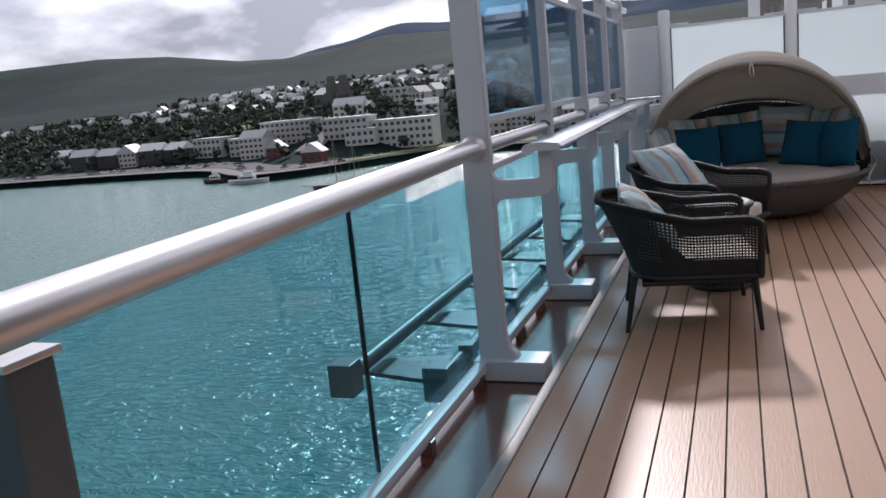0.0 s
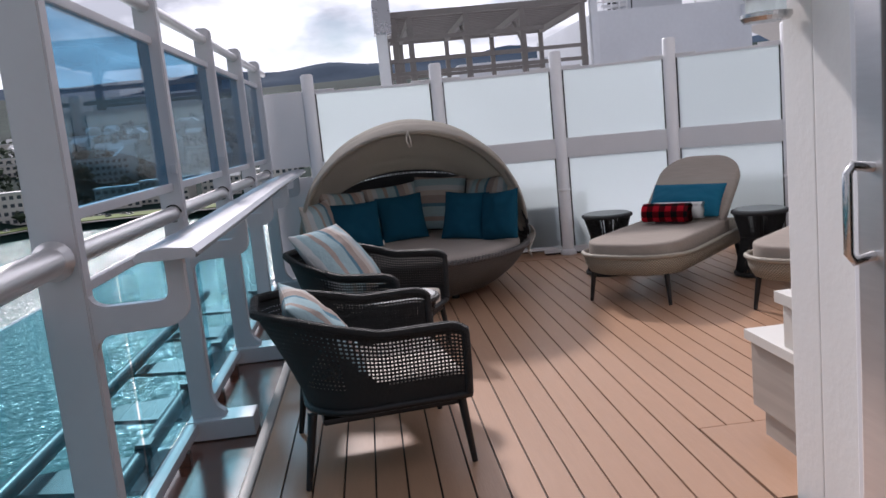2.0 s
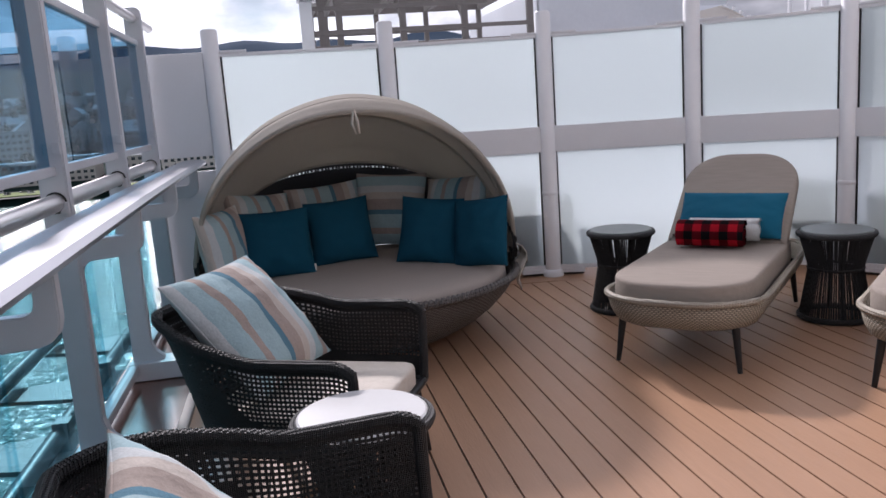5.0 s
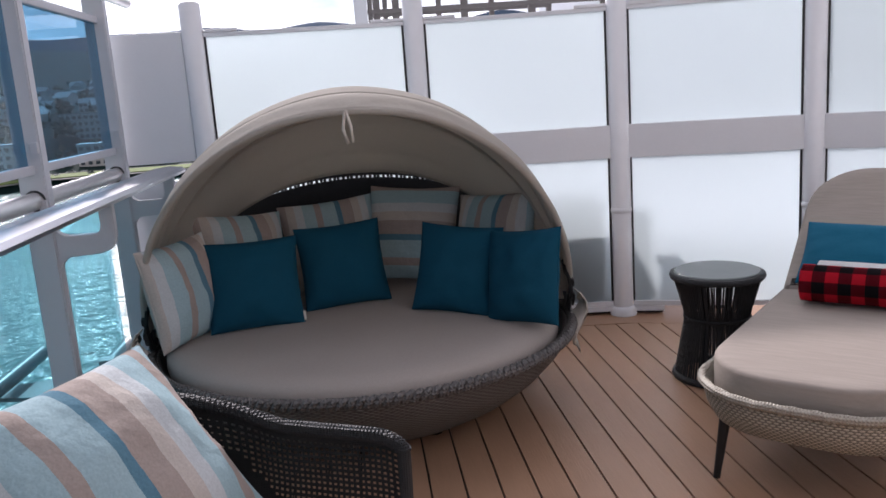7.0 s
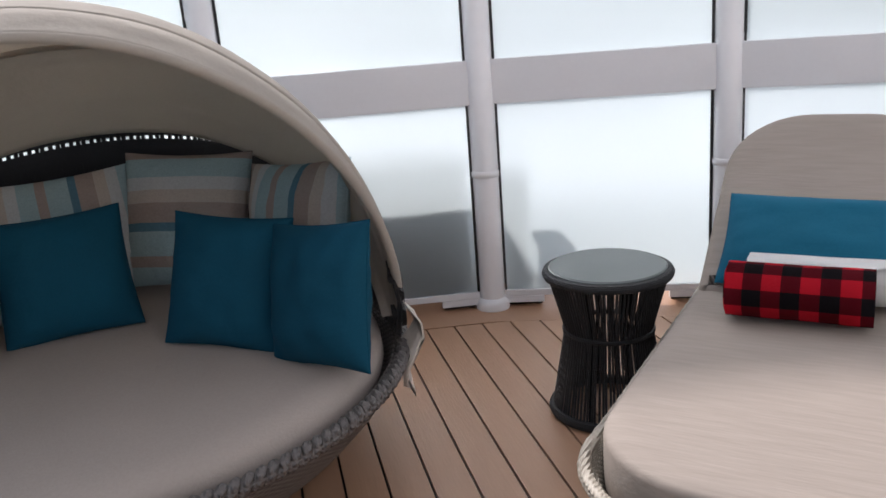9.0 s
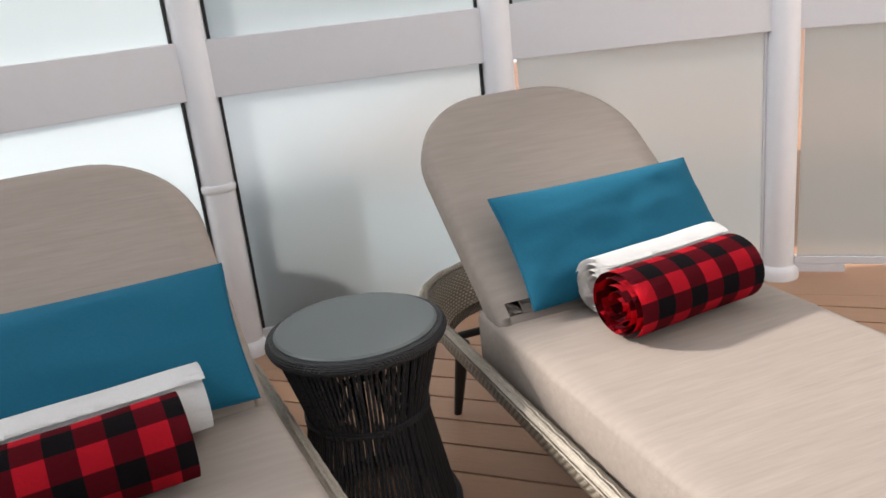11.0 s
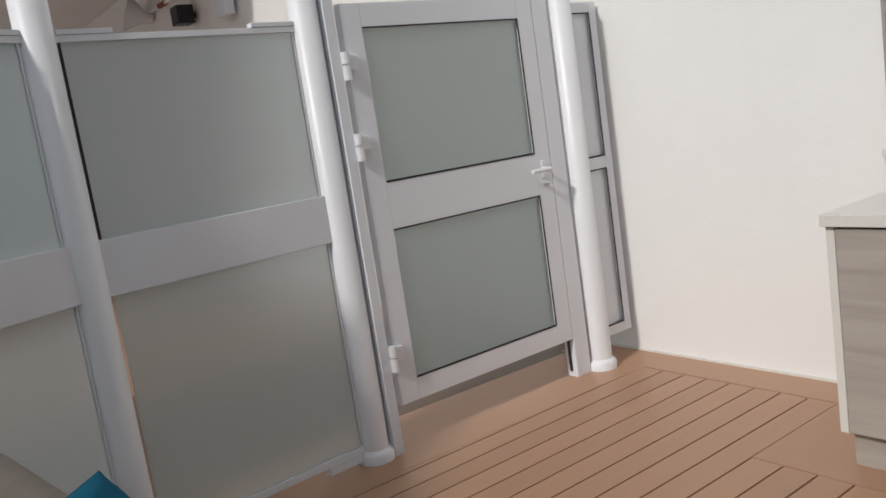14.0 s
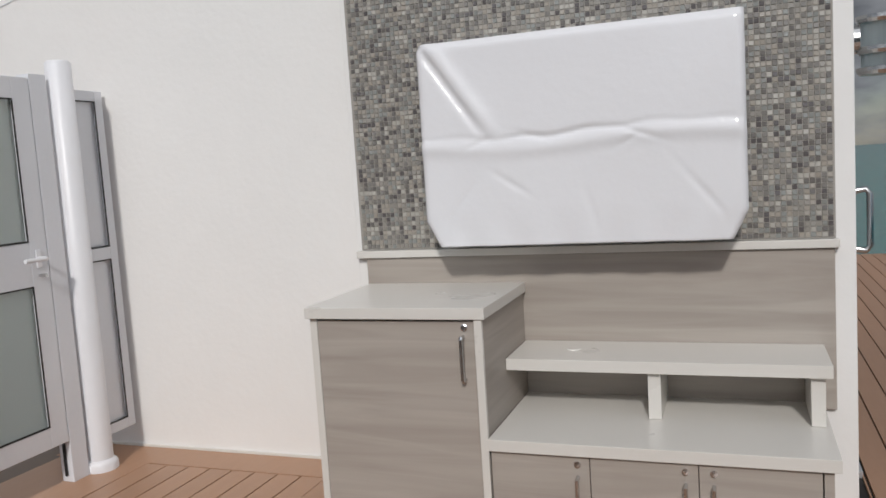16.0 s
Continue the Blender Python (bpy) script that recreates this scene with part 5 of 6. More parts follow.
for k, (a, b) in enumerate(zip(edges, edges[1:])):
    d = part("door", boxed((a + 0.0015, LY - 0.02, 0.115), (b - 0.0015, LY + 0.002, 0.382), 0.002), M_WOOD, low)
    lx = b - 0.045 if k == 0 else a + 0.04
    part("lock", lathe(bmesh.new(), [(0.001, 0.0), (0.011, 0.0), (0.011, 0.006), (0.001, 0.007)], 14), M_CHROME, d).matrix_basis = pose(lx, LY + 0.002, 0.353, -90, 0, 0)
    part("handle", tubed([(lx, LY + 0.002, 0.31), (lx, LY + 0.028, 0.308), (lx, LY + 0.028, 0.202), (lx, LY + 0.002, 0.20)], 0.007, 8), M_CHROME, d)

shelf = thing("open_shelf", "open shelf with two niches and a cream top", "shelf")
part("shelf_top", boxed((LX0 - 0.025, MOSAIC_Y + 0.022, 0.595), (LX1, 3.90, 0.638), 0.003), M_SOLID, shelf, "cream solid-surface top")
for x in (LX0 - 0.004, 1.832):
    part("divider", boxed((x, MOSAIC_Y + 0.03, 0.427), (x + 0.044, 3.875, 0.594), 0.002), M_SOLID, shelf)
part("niche_back", boxed((LX0 + 0.042, MOSAIC_Y + 0.022, 0.427), (LX1, MOSAIC_Y + 0.03, 0.594)), M_WOOD, shelf)
part("cable_grommet", lathe(bmesh.new(), [(0.001, 0.6382), (0.03, 0.6382), (0.028, 0.642), (0.001, 0.642)], 20, (2.16, 3.73)), M_SOLID, shelf, "round cream cable cover")
tagged(finish("back_board", boxed((1.25, MOSAIC_Y + 0.002, 0.40), (3.06, MOSAIC_Y + 0.02, 0.983), 0.002), M_WOOD), "grey oak laminate splash board above the cabinets", "panel")
tagged(finish("mosaic_ledge", boxed((1.235, MOSAIC_Y + 0.002, 0.985), (3.10, MOSAIC_Y + 0.035, 1.015), 0.003), M_SOLID), "slim white ledge trim below the mosaic", "trim", kind="structure")

# mosaic: small glass tiles in grout
MX0, MX1, MZ0, MZ1 = 1.245, 3.085, 1.017, 2.37
mosaic = finish("wall_mosaic", boxed((MX0, MOSAIC_Y + 0.0015, MZ0), (MX1, MOSAIC_Y + 0.006, MZ1)), M_GROUT)
tagged(mosaic, "wall panel of small grey glass mosaic tiles", "mosaic", kind="structure")
rnd = random.Random(11)
verts, faces = [], []
step, half_t = 0.0190, 0.0083
nx, nz = int((MX1 - MX0) / step), int((MZ1 - MZ0) / step)
for i in range(nx):
    for k in range(nz):
        cx, cz = MX0 + 0.006 + (i + 0.5) * step, MZ0 + 0.004 + (k + 0.5) * step
        tx, tz = rnd.uniform(-0.0010, 0.0010), rnd.uniform(-0.0010, 0.0010)
        o = len(verts)
        for q, y0 in ((half_t, 0.006), (half_t - 0.0012, 0.0095)):
            for sx, sz in ((-1, -1), (1, -1), (1, 1), (-1, 1)):
                verts.append((cx + sx * q, MOSAIC_Y + y0 + (sx * tx + sz * tz if y0 > 0.007 else 0), cz + sz * q))
        faces.append((o + 7, o + 6, o + 5, o + 4))
        for a in range(4):
            b = (a + 1) % 4
            faces.append((o + b, o + a, o + 4 + a, o + 4 + b))
me = bpy.data.meshes.new("mosaic_tile")
me.from_pydata(verts, [], faces)
me.materials.append(M_MOSAIC)
tiles = new("mosaic_tile", me)
tiles.parent = mosaic
tagged(tiles, "small grey and brown glass mosaic tiles", kind="stuff")

# television under a fitted cover
tv = thing("covered_television", "wall television under a creased white vinyl cover", "television")
part("wall_mount", boxed((1.86, MOSAIC_Y + 0.011, 1.25), (2.36, MOSAIC_Y + 0.06, 1.70), 0.006), M_DARK, tv)
part("screen_body", boxed((1.58, MOSAIC_Y + 0.062, 1.12), (2.65, MOSAIC_Y + 0.15, 1.80), 0.01), M_DARK, tv)


def cover(u, v):
    """The cover's front: u from one side to the other, v from the hem to the top; its rim folds back."""
    x0, x1, z0, z1 = 1.53, 2.70, 1.043, 1.815
    x = x0 + (x1 - x0) * u
    z = z0 + (z1 - z0) * v
    cut = 0.05
    if v < 0.13:
        k = 1 - v / 0.13
        x = (x0 + cut * k) + (x1 - x0 - 2 * cut * k) * u
    y = MOSAIC_Y + 0.225
    y -= 0.011 * math.exp(-((v - 0.53 - 0.015 * math.sin(u * 7) - 0.006 * math.sin(u * 31)) / 0.011) ** 2) * (0.25 + 0.9 * math.exp(-((u - 0.52) / 0.16) ** 2))
    y += 0.007 * math.exp(-((v - 0.48 - 0.02 * math.sin(u * 7)) / 0.035) ** 2)
    y -= 0.013 * math.exp(-(((u - 0.905) - (v - 0.80) * 0.46) / 0.014) ** 2) * smoothstep(0.45, 0.7, v)
    y += 0.010 * math.exp(-(((u - 0.87) - (v - 0.80) * 0.46) / 0.030) ** 2) * smoothstep(0.45, 0.7, v)
    y += 0.006 * noise.noise(Vector((u * 3, v * 2, 0.3)))
    for cu, cv, ang, size in ((0.30, 0.50, 0.35, 0.10), (0.33, 0.47, -0.5, 0.06), (0.62, 0.52, 0.3, 0.08), (0.80, 0.50, -0.4, 0.07), (0.12, 0.22, 0.9, 0.16), (0.88, 0.20, -0.9, 0.18), (0.45, 0.16, 1.3, 0.10), (0.70, 0.30, 0.6, 0.09)):
        along = (u - cu) * 1.5 * math.cos(ang) + (v - cv) * math.sin(ang)
        across = -(u - cu) * 1.5 * math.sin(ang) + (v - cv) * math.cos(ang)
        y -= 0.006 * math.exp(-(along / size) ** 2 - (across / 0.009) ** 2)
    y -= 0.008 * smoothstep(0.2, 0.0, v) * (1 + math.sin(u * 38)) * 0.5
    e = min(u, 1 - u) * 1.5, (1 - v)
    return (x, y - 0.018 * math.exp(-(e[0] / 0.012) ** 2) - 0.018 * math.exp(-(e[1] / 0.02) ** 2), z)


N = 90
bm = bmesh.new()
g = [[bm.verts.new(cover(i / N, j / N)) for j in range(N + 1)] for i in range(N + 1)]
for i in range(N):
    for j in range(N):
        bm.faces.new((g[i][j], g[i + 1][j], g[i + 1][j + 1], g[i][j + 1]))
rim = [g[i][0] for i in range(N + 1)] + [g[N][j] for j in range(1, N + 1)] + [g[i][N] for i in range(N - 1, -1, -1)] + [g[0][j] for j in range(N - 1, 0, -1)]
prev = rim
for depth in (0.07, 0.14, 0.19):
    ring = []
    for k, q in enumerate(rim):
        wv = 0.004 * math.sin(k * 0.35) * depth / 0.19
        ring.append(bm.verts.new((q.co.x + wv, q.co.y - depth, q.co.z + wv)))
    for k in range(len(rim)):
        bm.faces.new((prev[k], prev[(k + 1) % len(rim)], ring[(k + 1) % len(rim)], ring[k]))
    prev = ring
part("vinyl_cover", bm, M_VINYL, tv, "creased white vinyl cover", True)
part("hem_cord", tubed([(1.59 + 0.02 * k, MOSAIC_Y + 0.19, 1.043 + 0.002 * math.sin(k)) for k in range(53)], 0.004, 6), M_BLACK, tv)

# lamp on the pillar
lamp = thing("wall_lamp", "round metal bulkhead lamp on the white pillar", "wall lamp", at=pose(DOOR_X - 0.002, 3.50, 0))
part("back_plate", lathe(bmesh.new(), [(0.001, 0.0), (0.05, 0.0), (0.05, 0.02), (0.001, 0.02)], 20), M_CHROME, lamp).matrix_basis = pose(0, 0, 1.70, 0, -90, 0)
for z, r in ((1.585, 0.075), (1.655, 0.075), (1.76, 0.075)):
    part("ring", lathe(bmesh.new(), [(0.001, z - 0.012), (r - 0.01, z - 0.012), (r, z), (r, z + 0.012), (0.001, z + 0.012)], 28, (-0.085, 0)), M_CHROME, lamp, "", False)
part("lens", lathe(bmesh.new(), [(0.001, 1.60), (0.058, 1.60), (0.058, 1.75), (0.001, 1.75)], 24, (-0.085, 0)), M_FROST, lamp, "frosted lamp glass")

# fittings on the long wall past the gate
def wall_box(name, label, lo, hi, mat=M_WHITE):
    t = thing(name, label, "fitting")
    part("housing", boxed(lo, hi, 0.01), mat, t)
    part("bracket", boxed(((lo[0] + hi[0]) / 2 - 0.02, WALL_Y + 0.002, (lo[2] + hi[2]) / 2 - 0.03), ((lo[0] + hi[0]) / 2 + 0.02, lo[1] + 0.01, (lo[2] + hi[2]) / 2 + 0.03)), M_DARK, t)
    return t


wall_box("floodlight", "white floodlight on a wall bracket", (7.35, WALL_Y + 0.16, 2.72), (7.75, WALL_Y + 0.36, 3.05))
# the second box is out of view, added only for its shadow on the wall
wall_box("wall_speaker", "unseen white box added to cast a shadow on the wall", (5.28, WALL_Y + 0.25, 2.58), (5.55, WALL_Y + 0.48, 3.0))
wall_box("junction_box", "grey junction box with cable on the wall", (8.75, WALL_Y + 0.04, 2.60), (8.98, WALL_Y + 0.14, 2.86), M_STEEL)
wall_box("security_camera", "dark security camera on a wall arm", (9.7, WALL_Y + 0.05, 2.70), (9.9, WALL_Y + 0.22, 2.88), M_DARK)
horn = thing("horn_loudspeaker", "grey horn loudspeaker hung under the overhang", "loudspeaker", at=pose(11.0, WALL_Y + 0.02, 2.98, -70, 0, -20))
part("bell", lathe(bmesh.new(), [(0.05, 0.0), (0.07, 0.10), (0.20, 0.28), (0.19, 0.28), (0.05, 0.10), (0.001, 0.10)], 20), M_STEEL, horn, "", True)
pipe = thing("sprinkler_pipe", "white wall pipe with orange couplings", "pipe")
part("run", tubed([(9.6, WALL_Y + 0.03, 3.06), (16, WALL_Y + 0.03, 3.06)], 0.02, 8), M_WHITE, pipe)
for x in (10.6, 12.6, 14.2):
    part("coupling", tubed([(x - 0.1, WALL_Y + 0.03, 3.06), (x + 0.1, WALL_Y + 0.03, 3.06)], 0.03, 8), M_REDHOUSE, pipe, "orange coupling")
wall_piece("wall_south_far", (9.502, WALL_Y - 0.22, -0.02), (18, WALL_Y, 4.2), "white painted steel wall in shade")
tagged(finish("ceiling_overhang", boxed((8.2, WALL_Y + 0.002, 3.42), (18, 9.5, 3.6)), M_WHITE), "white underside of the deck above", "ceiling", kind="structure")
crack = tagged(finish("wall_wire", tubed([(4.55, WALL_Y + 0.004, 2.30), (5.0, WALL_Y + 0.005, 2.36), (5.8, WALL_Y + 0.004, 2.18), (6.4, WALL_Y + 0.004, 2.16)], 0.002, 5), M_STEEL), "thin grey wire across the white wall", "wire")
skirt = tagged(finish("baseboard", boxed((3.12, WALL_Y + 0.001, -0.005), (7.4, WALL_Y + 0.012, 0.012)), M_SOLID), "thin white sealant line at the wall foot", "trim", kind="structure")
# ---- the rest of the ship, above and beyond the screens ----
tagged(finish("deck_aft", boxed((-1.3, 9.61, -0.4), (20, 60, -0.06)), M_STEEL), "grey painted open deck beyond the screens", "floor", kind="structure")
tagged(finish("deck_side", boxed((6.51, 3.4, -0.4), (20, 9.6, -0.02)), M_DECK), "tan open deck beyond the gate", "floor", kind="structure")

perg = thing("pergola", "weathered grey-brown timber pergola on white columns", "pergola")
PY, PD = 20.0, 4.5
PX = (0.76, 1.12, 2.42, 3.72, 5.14)
for x in PX:
    part("post", boxed((x - 0.065, PY - 0.065, -0.06), (x + 0.065, PY + 0.065, 3.855), 0.01), M_PERGOLA, perg)
    part("post", boxed((x - 0.06, PY + PD - 0.06, -0.06), (x + 0.06, PY + PD + 0.06, 3.72), 0.01), M_PERGOLA, perg)
    part("rafter", boxed((x - 0.05, PY + 0.07, 3.70), (x + 0.05, PY + PD, 3.84), 0.008), M_PERGOLA, perg)
part("front_beam", boxed((0.70, PY - 0.09, 3.857), (5.26, PY + 0.07, 3.99), 0.012), M_PERGOLA, perg)
part("back_beam", boxed((0.70, PY + PD - 0.08, 3.722), (5.26, PY + PD + 0.08, 3.86), 0.012), M_PERGOLA, perg)
for z, x0, x1 in ((3.33, 0.58, 4.2), (2.86, 0.58, 5.2), (2.56, 0.58, 5.2), (2.2, 0.58, 5.2)):
    part("cross_rail", boxed((x0, PY - 0.105, z), (x1, PY - 0.067, z + 0.085), 0.008), M_PERGOLA, perg)
for z in (3.2, 2.75):
    part("cross_rail", boxed((0.70, PY + PD - 0.10, z), (5.2, PY + PD - 0.062, z + 0.09), 0.008), M_PERGOLA, perg)
for k in range(13):
    y = PY + 0.28 + k * 0.32
    part("slat", boxed((0.70, y, 3.842), (5.26, y + 0.09, 3.90)), M_PERGOLA, perg)
for x in (1.12, 2.42, 3.72):
    part("brace", tubed([(x, PY - 0.02, 3.0), (x + 0.02, PY + 1.2, 3.72)], 0.04, 6), M_PERGOLA, perg)
colw = thing("column", "white steel column with a grey box on top", "column")
part("shaft", boxed((0.34, PY - 0.3, -0.06), (0.58, PY + 0.05, 3.5), 0.01), M_WHITE, colw)
part("box", boxed((0.30, PY - 0.45, 3.5), (0.69, PY + 0.05, 4.24), 0.02), M_CAPRAIL, colw, "grey loudspeaker box")
colr = thing("column", "white steel column beside the deckhouse", "column")
part("shaft", boxed((5.30, PY - 0.18, -0.06), (5.46, PY + 0.0, 4.02), 0.01), M_STEEL, colr)

house = thing("deckhouse", "blue-grey painted steel deckhouse with a louvred funnel casing", "deckhouse")
HY = 24.0
part("block", boxed((6.65, HY, -0.06), (11.2, HY + 8, 4.12), 0.05), M_STEEL, house)
part("low_block", boxed((3.0, HY + 3, -0.06), (6.13, HY + 9, 3.2), 0.05), M_STEEL, house)
part("platform", boxed((10.9, HY - 0.2, 3.45), (11.9, HY + 4, 3.95), 0.03), M_STEEL, house)
part("funnel", prism([(7.7, HY + 1), (9.6, HY + 1), (9.3, HY + 5), (8.0, HY + 5)], 4.125, 9.0, "z", 0.05), M_STEEL, house)
for k in range(8):
    part("louvre", boxed((7.1, HY + 0.9, 4.3 + 0.22 * k), (7.9, HY + 1.3, 4.38 + 0.22 * k)), M_WHITE, house)
part("exhaust", tubed([(7.6, HY + 1.5, 4.12), (7.6, HY + 1.5, 5.4)], 0.13, 12), M_DARK, house)
for a, b in (((6.7, HY + 0.1), (7.6, HY + 0.1)), ((9.6, HY + 0.1), (11.8, HY + 0.1)), ((11.8, HY + 0.1), (11.8, HY + 3.8))):
    for z in (0.35, 0.7, 1.05):
        part("guard_rail", tubed([(a[0], a[1], 4.0 + z), (b[0], b[1], 4.0 + z)], 0.022, 6), M_WHITE, house)
    n = 5
    for k in range(n):
        x, y = a[0] + (b[0] - a[0]) * k / (n - 1), a[1] + (b[1] - a[1]) * k / (n - 1)
        part("guard_post", tubed([(x, y, 3.95), (x, y, 5.06)], 0.025, 6), M_WHITE, house)
for x in (7.9, 10.6, 11.5):
    part("antenna", tubed([(x, HY + 0.6, 4.0), (x + 0.05, HY + 0.6, 6.4)], 0.02, 6), M_DARK, house)
part("arched_shell", surface(lambda u, v: (11.5 + 2.6 * u, HY + 1 + 2 * v, 2.0 + 1.7 * math.cos(u * 1.35) ** 0.8), 14, 4, 0.06), M_CREAM, house, "pale ribbed arched shell")
for k in range(10):
    part("shell_rib", boxed((11.55 + 0.24 * k, HY + 0.92, 2.02 + 1.7 * math.cos((k * 0.24 + 0.1) / 2.6 * 1.35) ** 0.8), (11.62 + 0.24 * k, HY + 1.0, 2.1 + 1.7 * math.cos((k * 0.24 + 0.1) / 2.6 * 1.35) ** 0.8)), M_WHITE, house)
mast = thing("radar_mast", "white lattice radar mast with a pole beside it", "mast")
part("pole", tubed([(17.2, 27, -0.06), (17.2, 27, 7.2)], 0.11, 10), M_WHITE, mast)
for z in (3.2, 4.0, 4.8, 5.6):
    part("rung", boxed((15.9, 26.95, z), (17.1, 27.05, z + 0.08)), M_WHITE, mast)
for x in (15.9, 16.5):
    part("lattice_post", boxed((x, 26.95, -0.06), (x + 0.08, 27.05, 5.7)), M_WHITE, mast)

# ---- shore, town and hills ----
def shore_y(x):
    return 356 - 42 * math.exp(-((x + 205) / 38) ** 2) + 38 * smoothstep(-185, -140, x) + 6 * math.sin(x * 0.013)


def land_z(x, y):
    d = y - shore_y(x)
    if d < 0:
        return -36.0
    z = -27.0 + 3.0 * smoothstep(20, 90, d) + 58 * (min(d, 700) / 650) ** 0.85 * smoothstep(30, 120, d) - 8 * smoothstep(-250, -480, x) * smoothstep(0, 400, d)
    z += 5 * noise.noise(Vector((x * 0.006, y * 0.006, 1.0))) * smoothstep(80, 260, d)
    far = smoothstep(850, 2300, d)
    az = math.degrees(math.atan2(x, y))
    ridge = 205 + 40 * smoothstep(-34, -46, az) - 70 * math.exp(-((az + 30) / 5.0) ** 2) - 60 * smoothstep(-28, -10, az)
    return z + far * ridge * (0.94 + 0.10 * noise.noise(Vector((x * 0.002, y * 0.002, 4.0))))


bm = bmesh.new()
xs = sorted(set([-3400, -3000, -2600, -2200, -1900, -1600, -1400, -1200, -1050, -900, -800] + [-720 + 15 * i for i in range(80)] + [500, 600, 750, 900, 1200, 1600, 2200, 3000]))
ds = [-4, 0.01, 0.5, 8, 20, 40, 60, 80, 100, 125, 150, 180, 210, 250, 300, 350, 400, 460, 520, 600, 700, 800, 950, 1100, 1300, 1500, 1700, 1900, 2100, 2350, 2600]
g = []
for x in xs:
    row = []
    for d in ds:
        y = shore_y(x) + d
        row.append(bm.verts.new((x, y, land_z(x, y))))
    g.append(row)
for i in range(len(xs) - 1):
    for j in range(len(ds) - 1):
        bm.faces.new((g[i][j], g[i + 1][j], g[i + 1][j + 1], g[i][j + 1]))
tagged(finish("ground", bm, M_LAND, smooth=True), "wooded green hillside above the fjord town", "hillside", kind="structure")


def far_ridge(u, v):
    az = radians(-62 + 100 * u)
    d = 3300 + 900 * v
    deg = math.degrees(az)
    el = 3.0 + 1.9 * smoothstep(-33, -20, deg) - 1.0 * smoothstep(0, 30, deg) + 0.35 * noise.noise(Vector((u * 14, 0, 2)))
    top = 4200 * math.tan(radians(el))
    return (d * math.sin(az), d * math.cos(az), -30 + (top + 30) * v ** 0.8 + 40 * noise.noise(Vector((u * 20, v * 5, 7))) * v)


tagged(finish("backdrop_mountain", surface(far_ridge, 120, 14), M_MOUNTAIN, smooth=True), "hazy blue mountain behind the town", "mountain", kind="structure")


def strip(name, x0, x1, d0, d1, lift, mat, label, n=40):
    def f(u, v):
        x = x0 + (x1 - x0) * u
        y = shore_y(x) + d0 + (d1 - d0) * v
        return (x, y, land_z(x, max(y, shore_y(x) + 0.6)) + lift)
    return tagged(finish(name, surface(f, n, 6, 0.3), mat), label, name.split("_")[0], kind="structure")


strip("quay_wall", -620, 300, -3, 9, 0.25, M_QUAY, "grey stone quay edge along the water", 160)
strip("road_shore", -620, 300, 10, 34, 0.35, M_ASPHALT, "asphalt shore road and car park", 160)
strip("lawn_shore", -172, -20, 2, 26, 0.75, M_LAWN, "bright green lawn on the shore", 60)
strip("lawn_bank", -330, -240, 105, 130, 1.2, M_LAWN, "green terraced bank below the church", 20)
strip("road_hill", -222, -205, 60, 190, 1.0, M_QUAY, "pale street climbing the hill", 6)

rnd = random.Random(3)


def house_at(x, d, w, dep, h, roof, wall_mat, floors, cols, label, yaw=0.0, roof_mat=None):
    y = shore_y(x) + d
    z = land_z(x, y) - 0.8
    t = thing("house", label, "house", "town houses", at=pose(x, y, z, 0, 0, yaw))
    part("wall", boxed((-w / 2, -dep / 2, 0), (w / 2, dep / 2, h)), wall_mat, t)
    rm = roof_mat or M_ROOF
    if roof == "gable":
        part("roof", prism([(-dep / 2 - 0.5, h), (dep / 2 + 0.5, h), (0, h + dep * 0.36)], -w / 2 - 0.4, w / 2 + 0.4, "x"), rm, t)
    elif roof == "front":
        part("roof", prism([(-w / 2 - 0.5, h), (w / 2 + 0.5, h), (0, h + w * 0.42)], -dep / 2 - 0.4, dep / 2 + 0.4, "y"), rm, t)
    else:
        part("roof", boxed((-w / 2 - 0.4, -dep / 2 - 0.4, h), (w / 2 + 0.4, dep / 2 + 0.4, h + 0.7)), rm, t)
    if floors:
        fh = h / floors
        ww, wh = w / cols * 0.55, fh * 0.46
        me = None
        for f in range(floors):
            for c in range(cols):
                if me is None:
                    o = part("window", boxed((-ww / 2, -0.10, -wh / 2), (ww / 2, 0.06, wh / 2)), M_WINDOW, t)
                    me = o.data
                else:
                    o = new("window", me)
                    o.parent = t
                o.matrix_basis = pose(-w / 2 + (c + 0.5) * w / cols, -dep / 2 - 0.02, (f + 0.52) * fh)
    return t


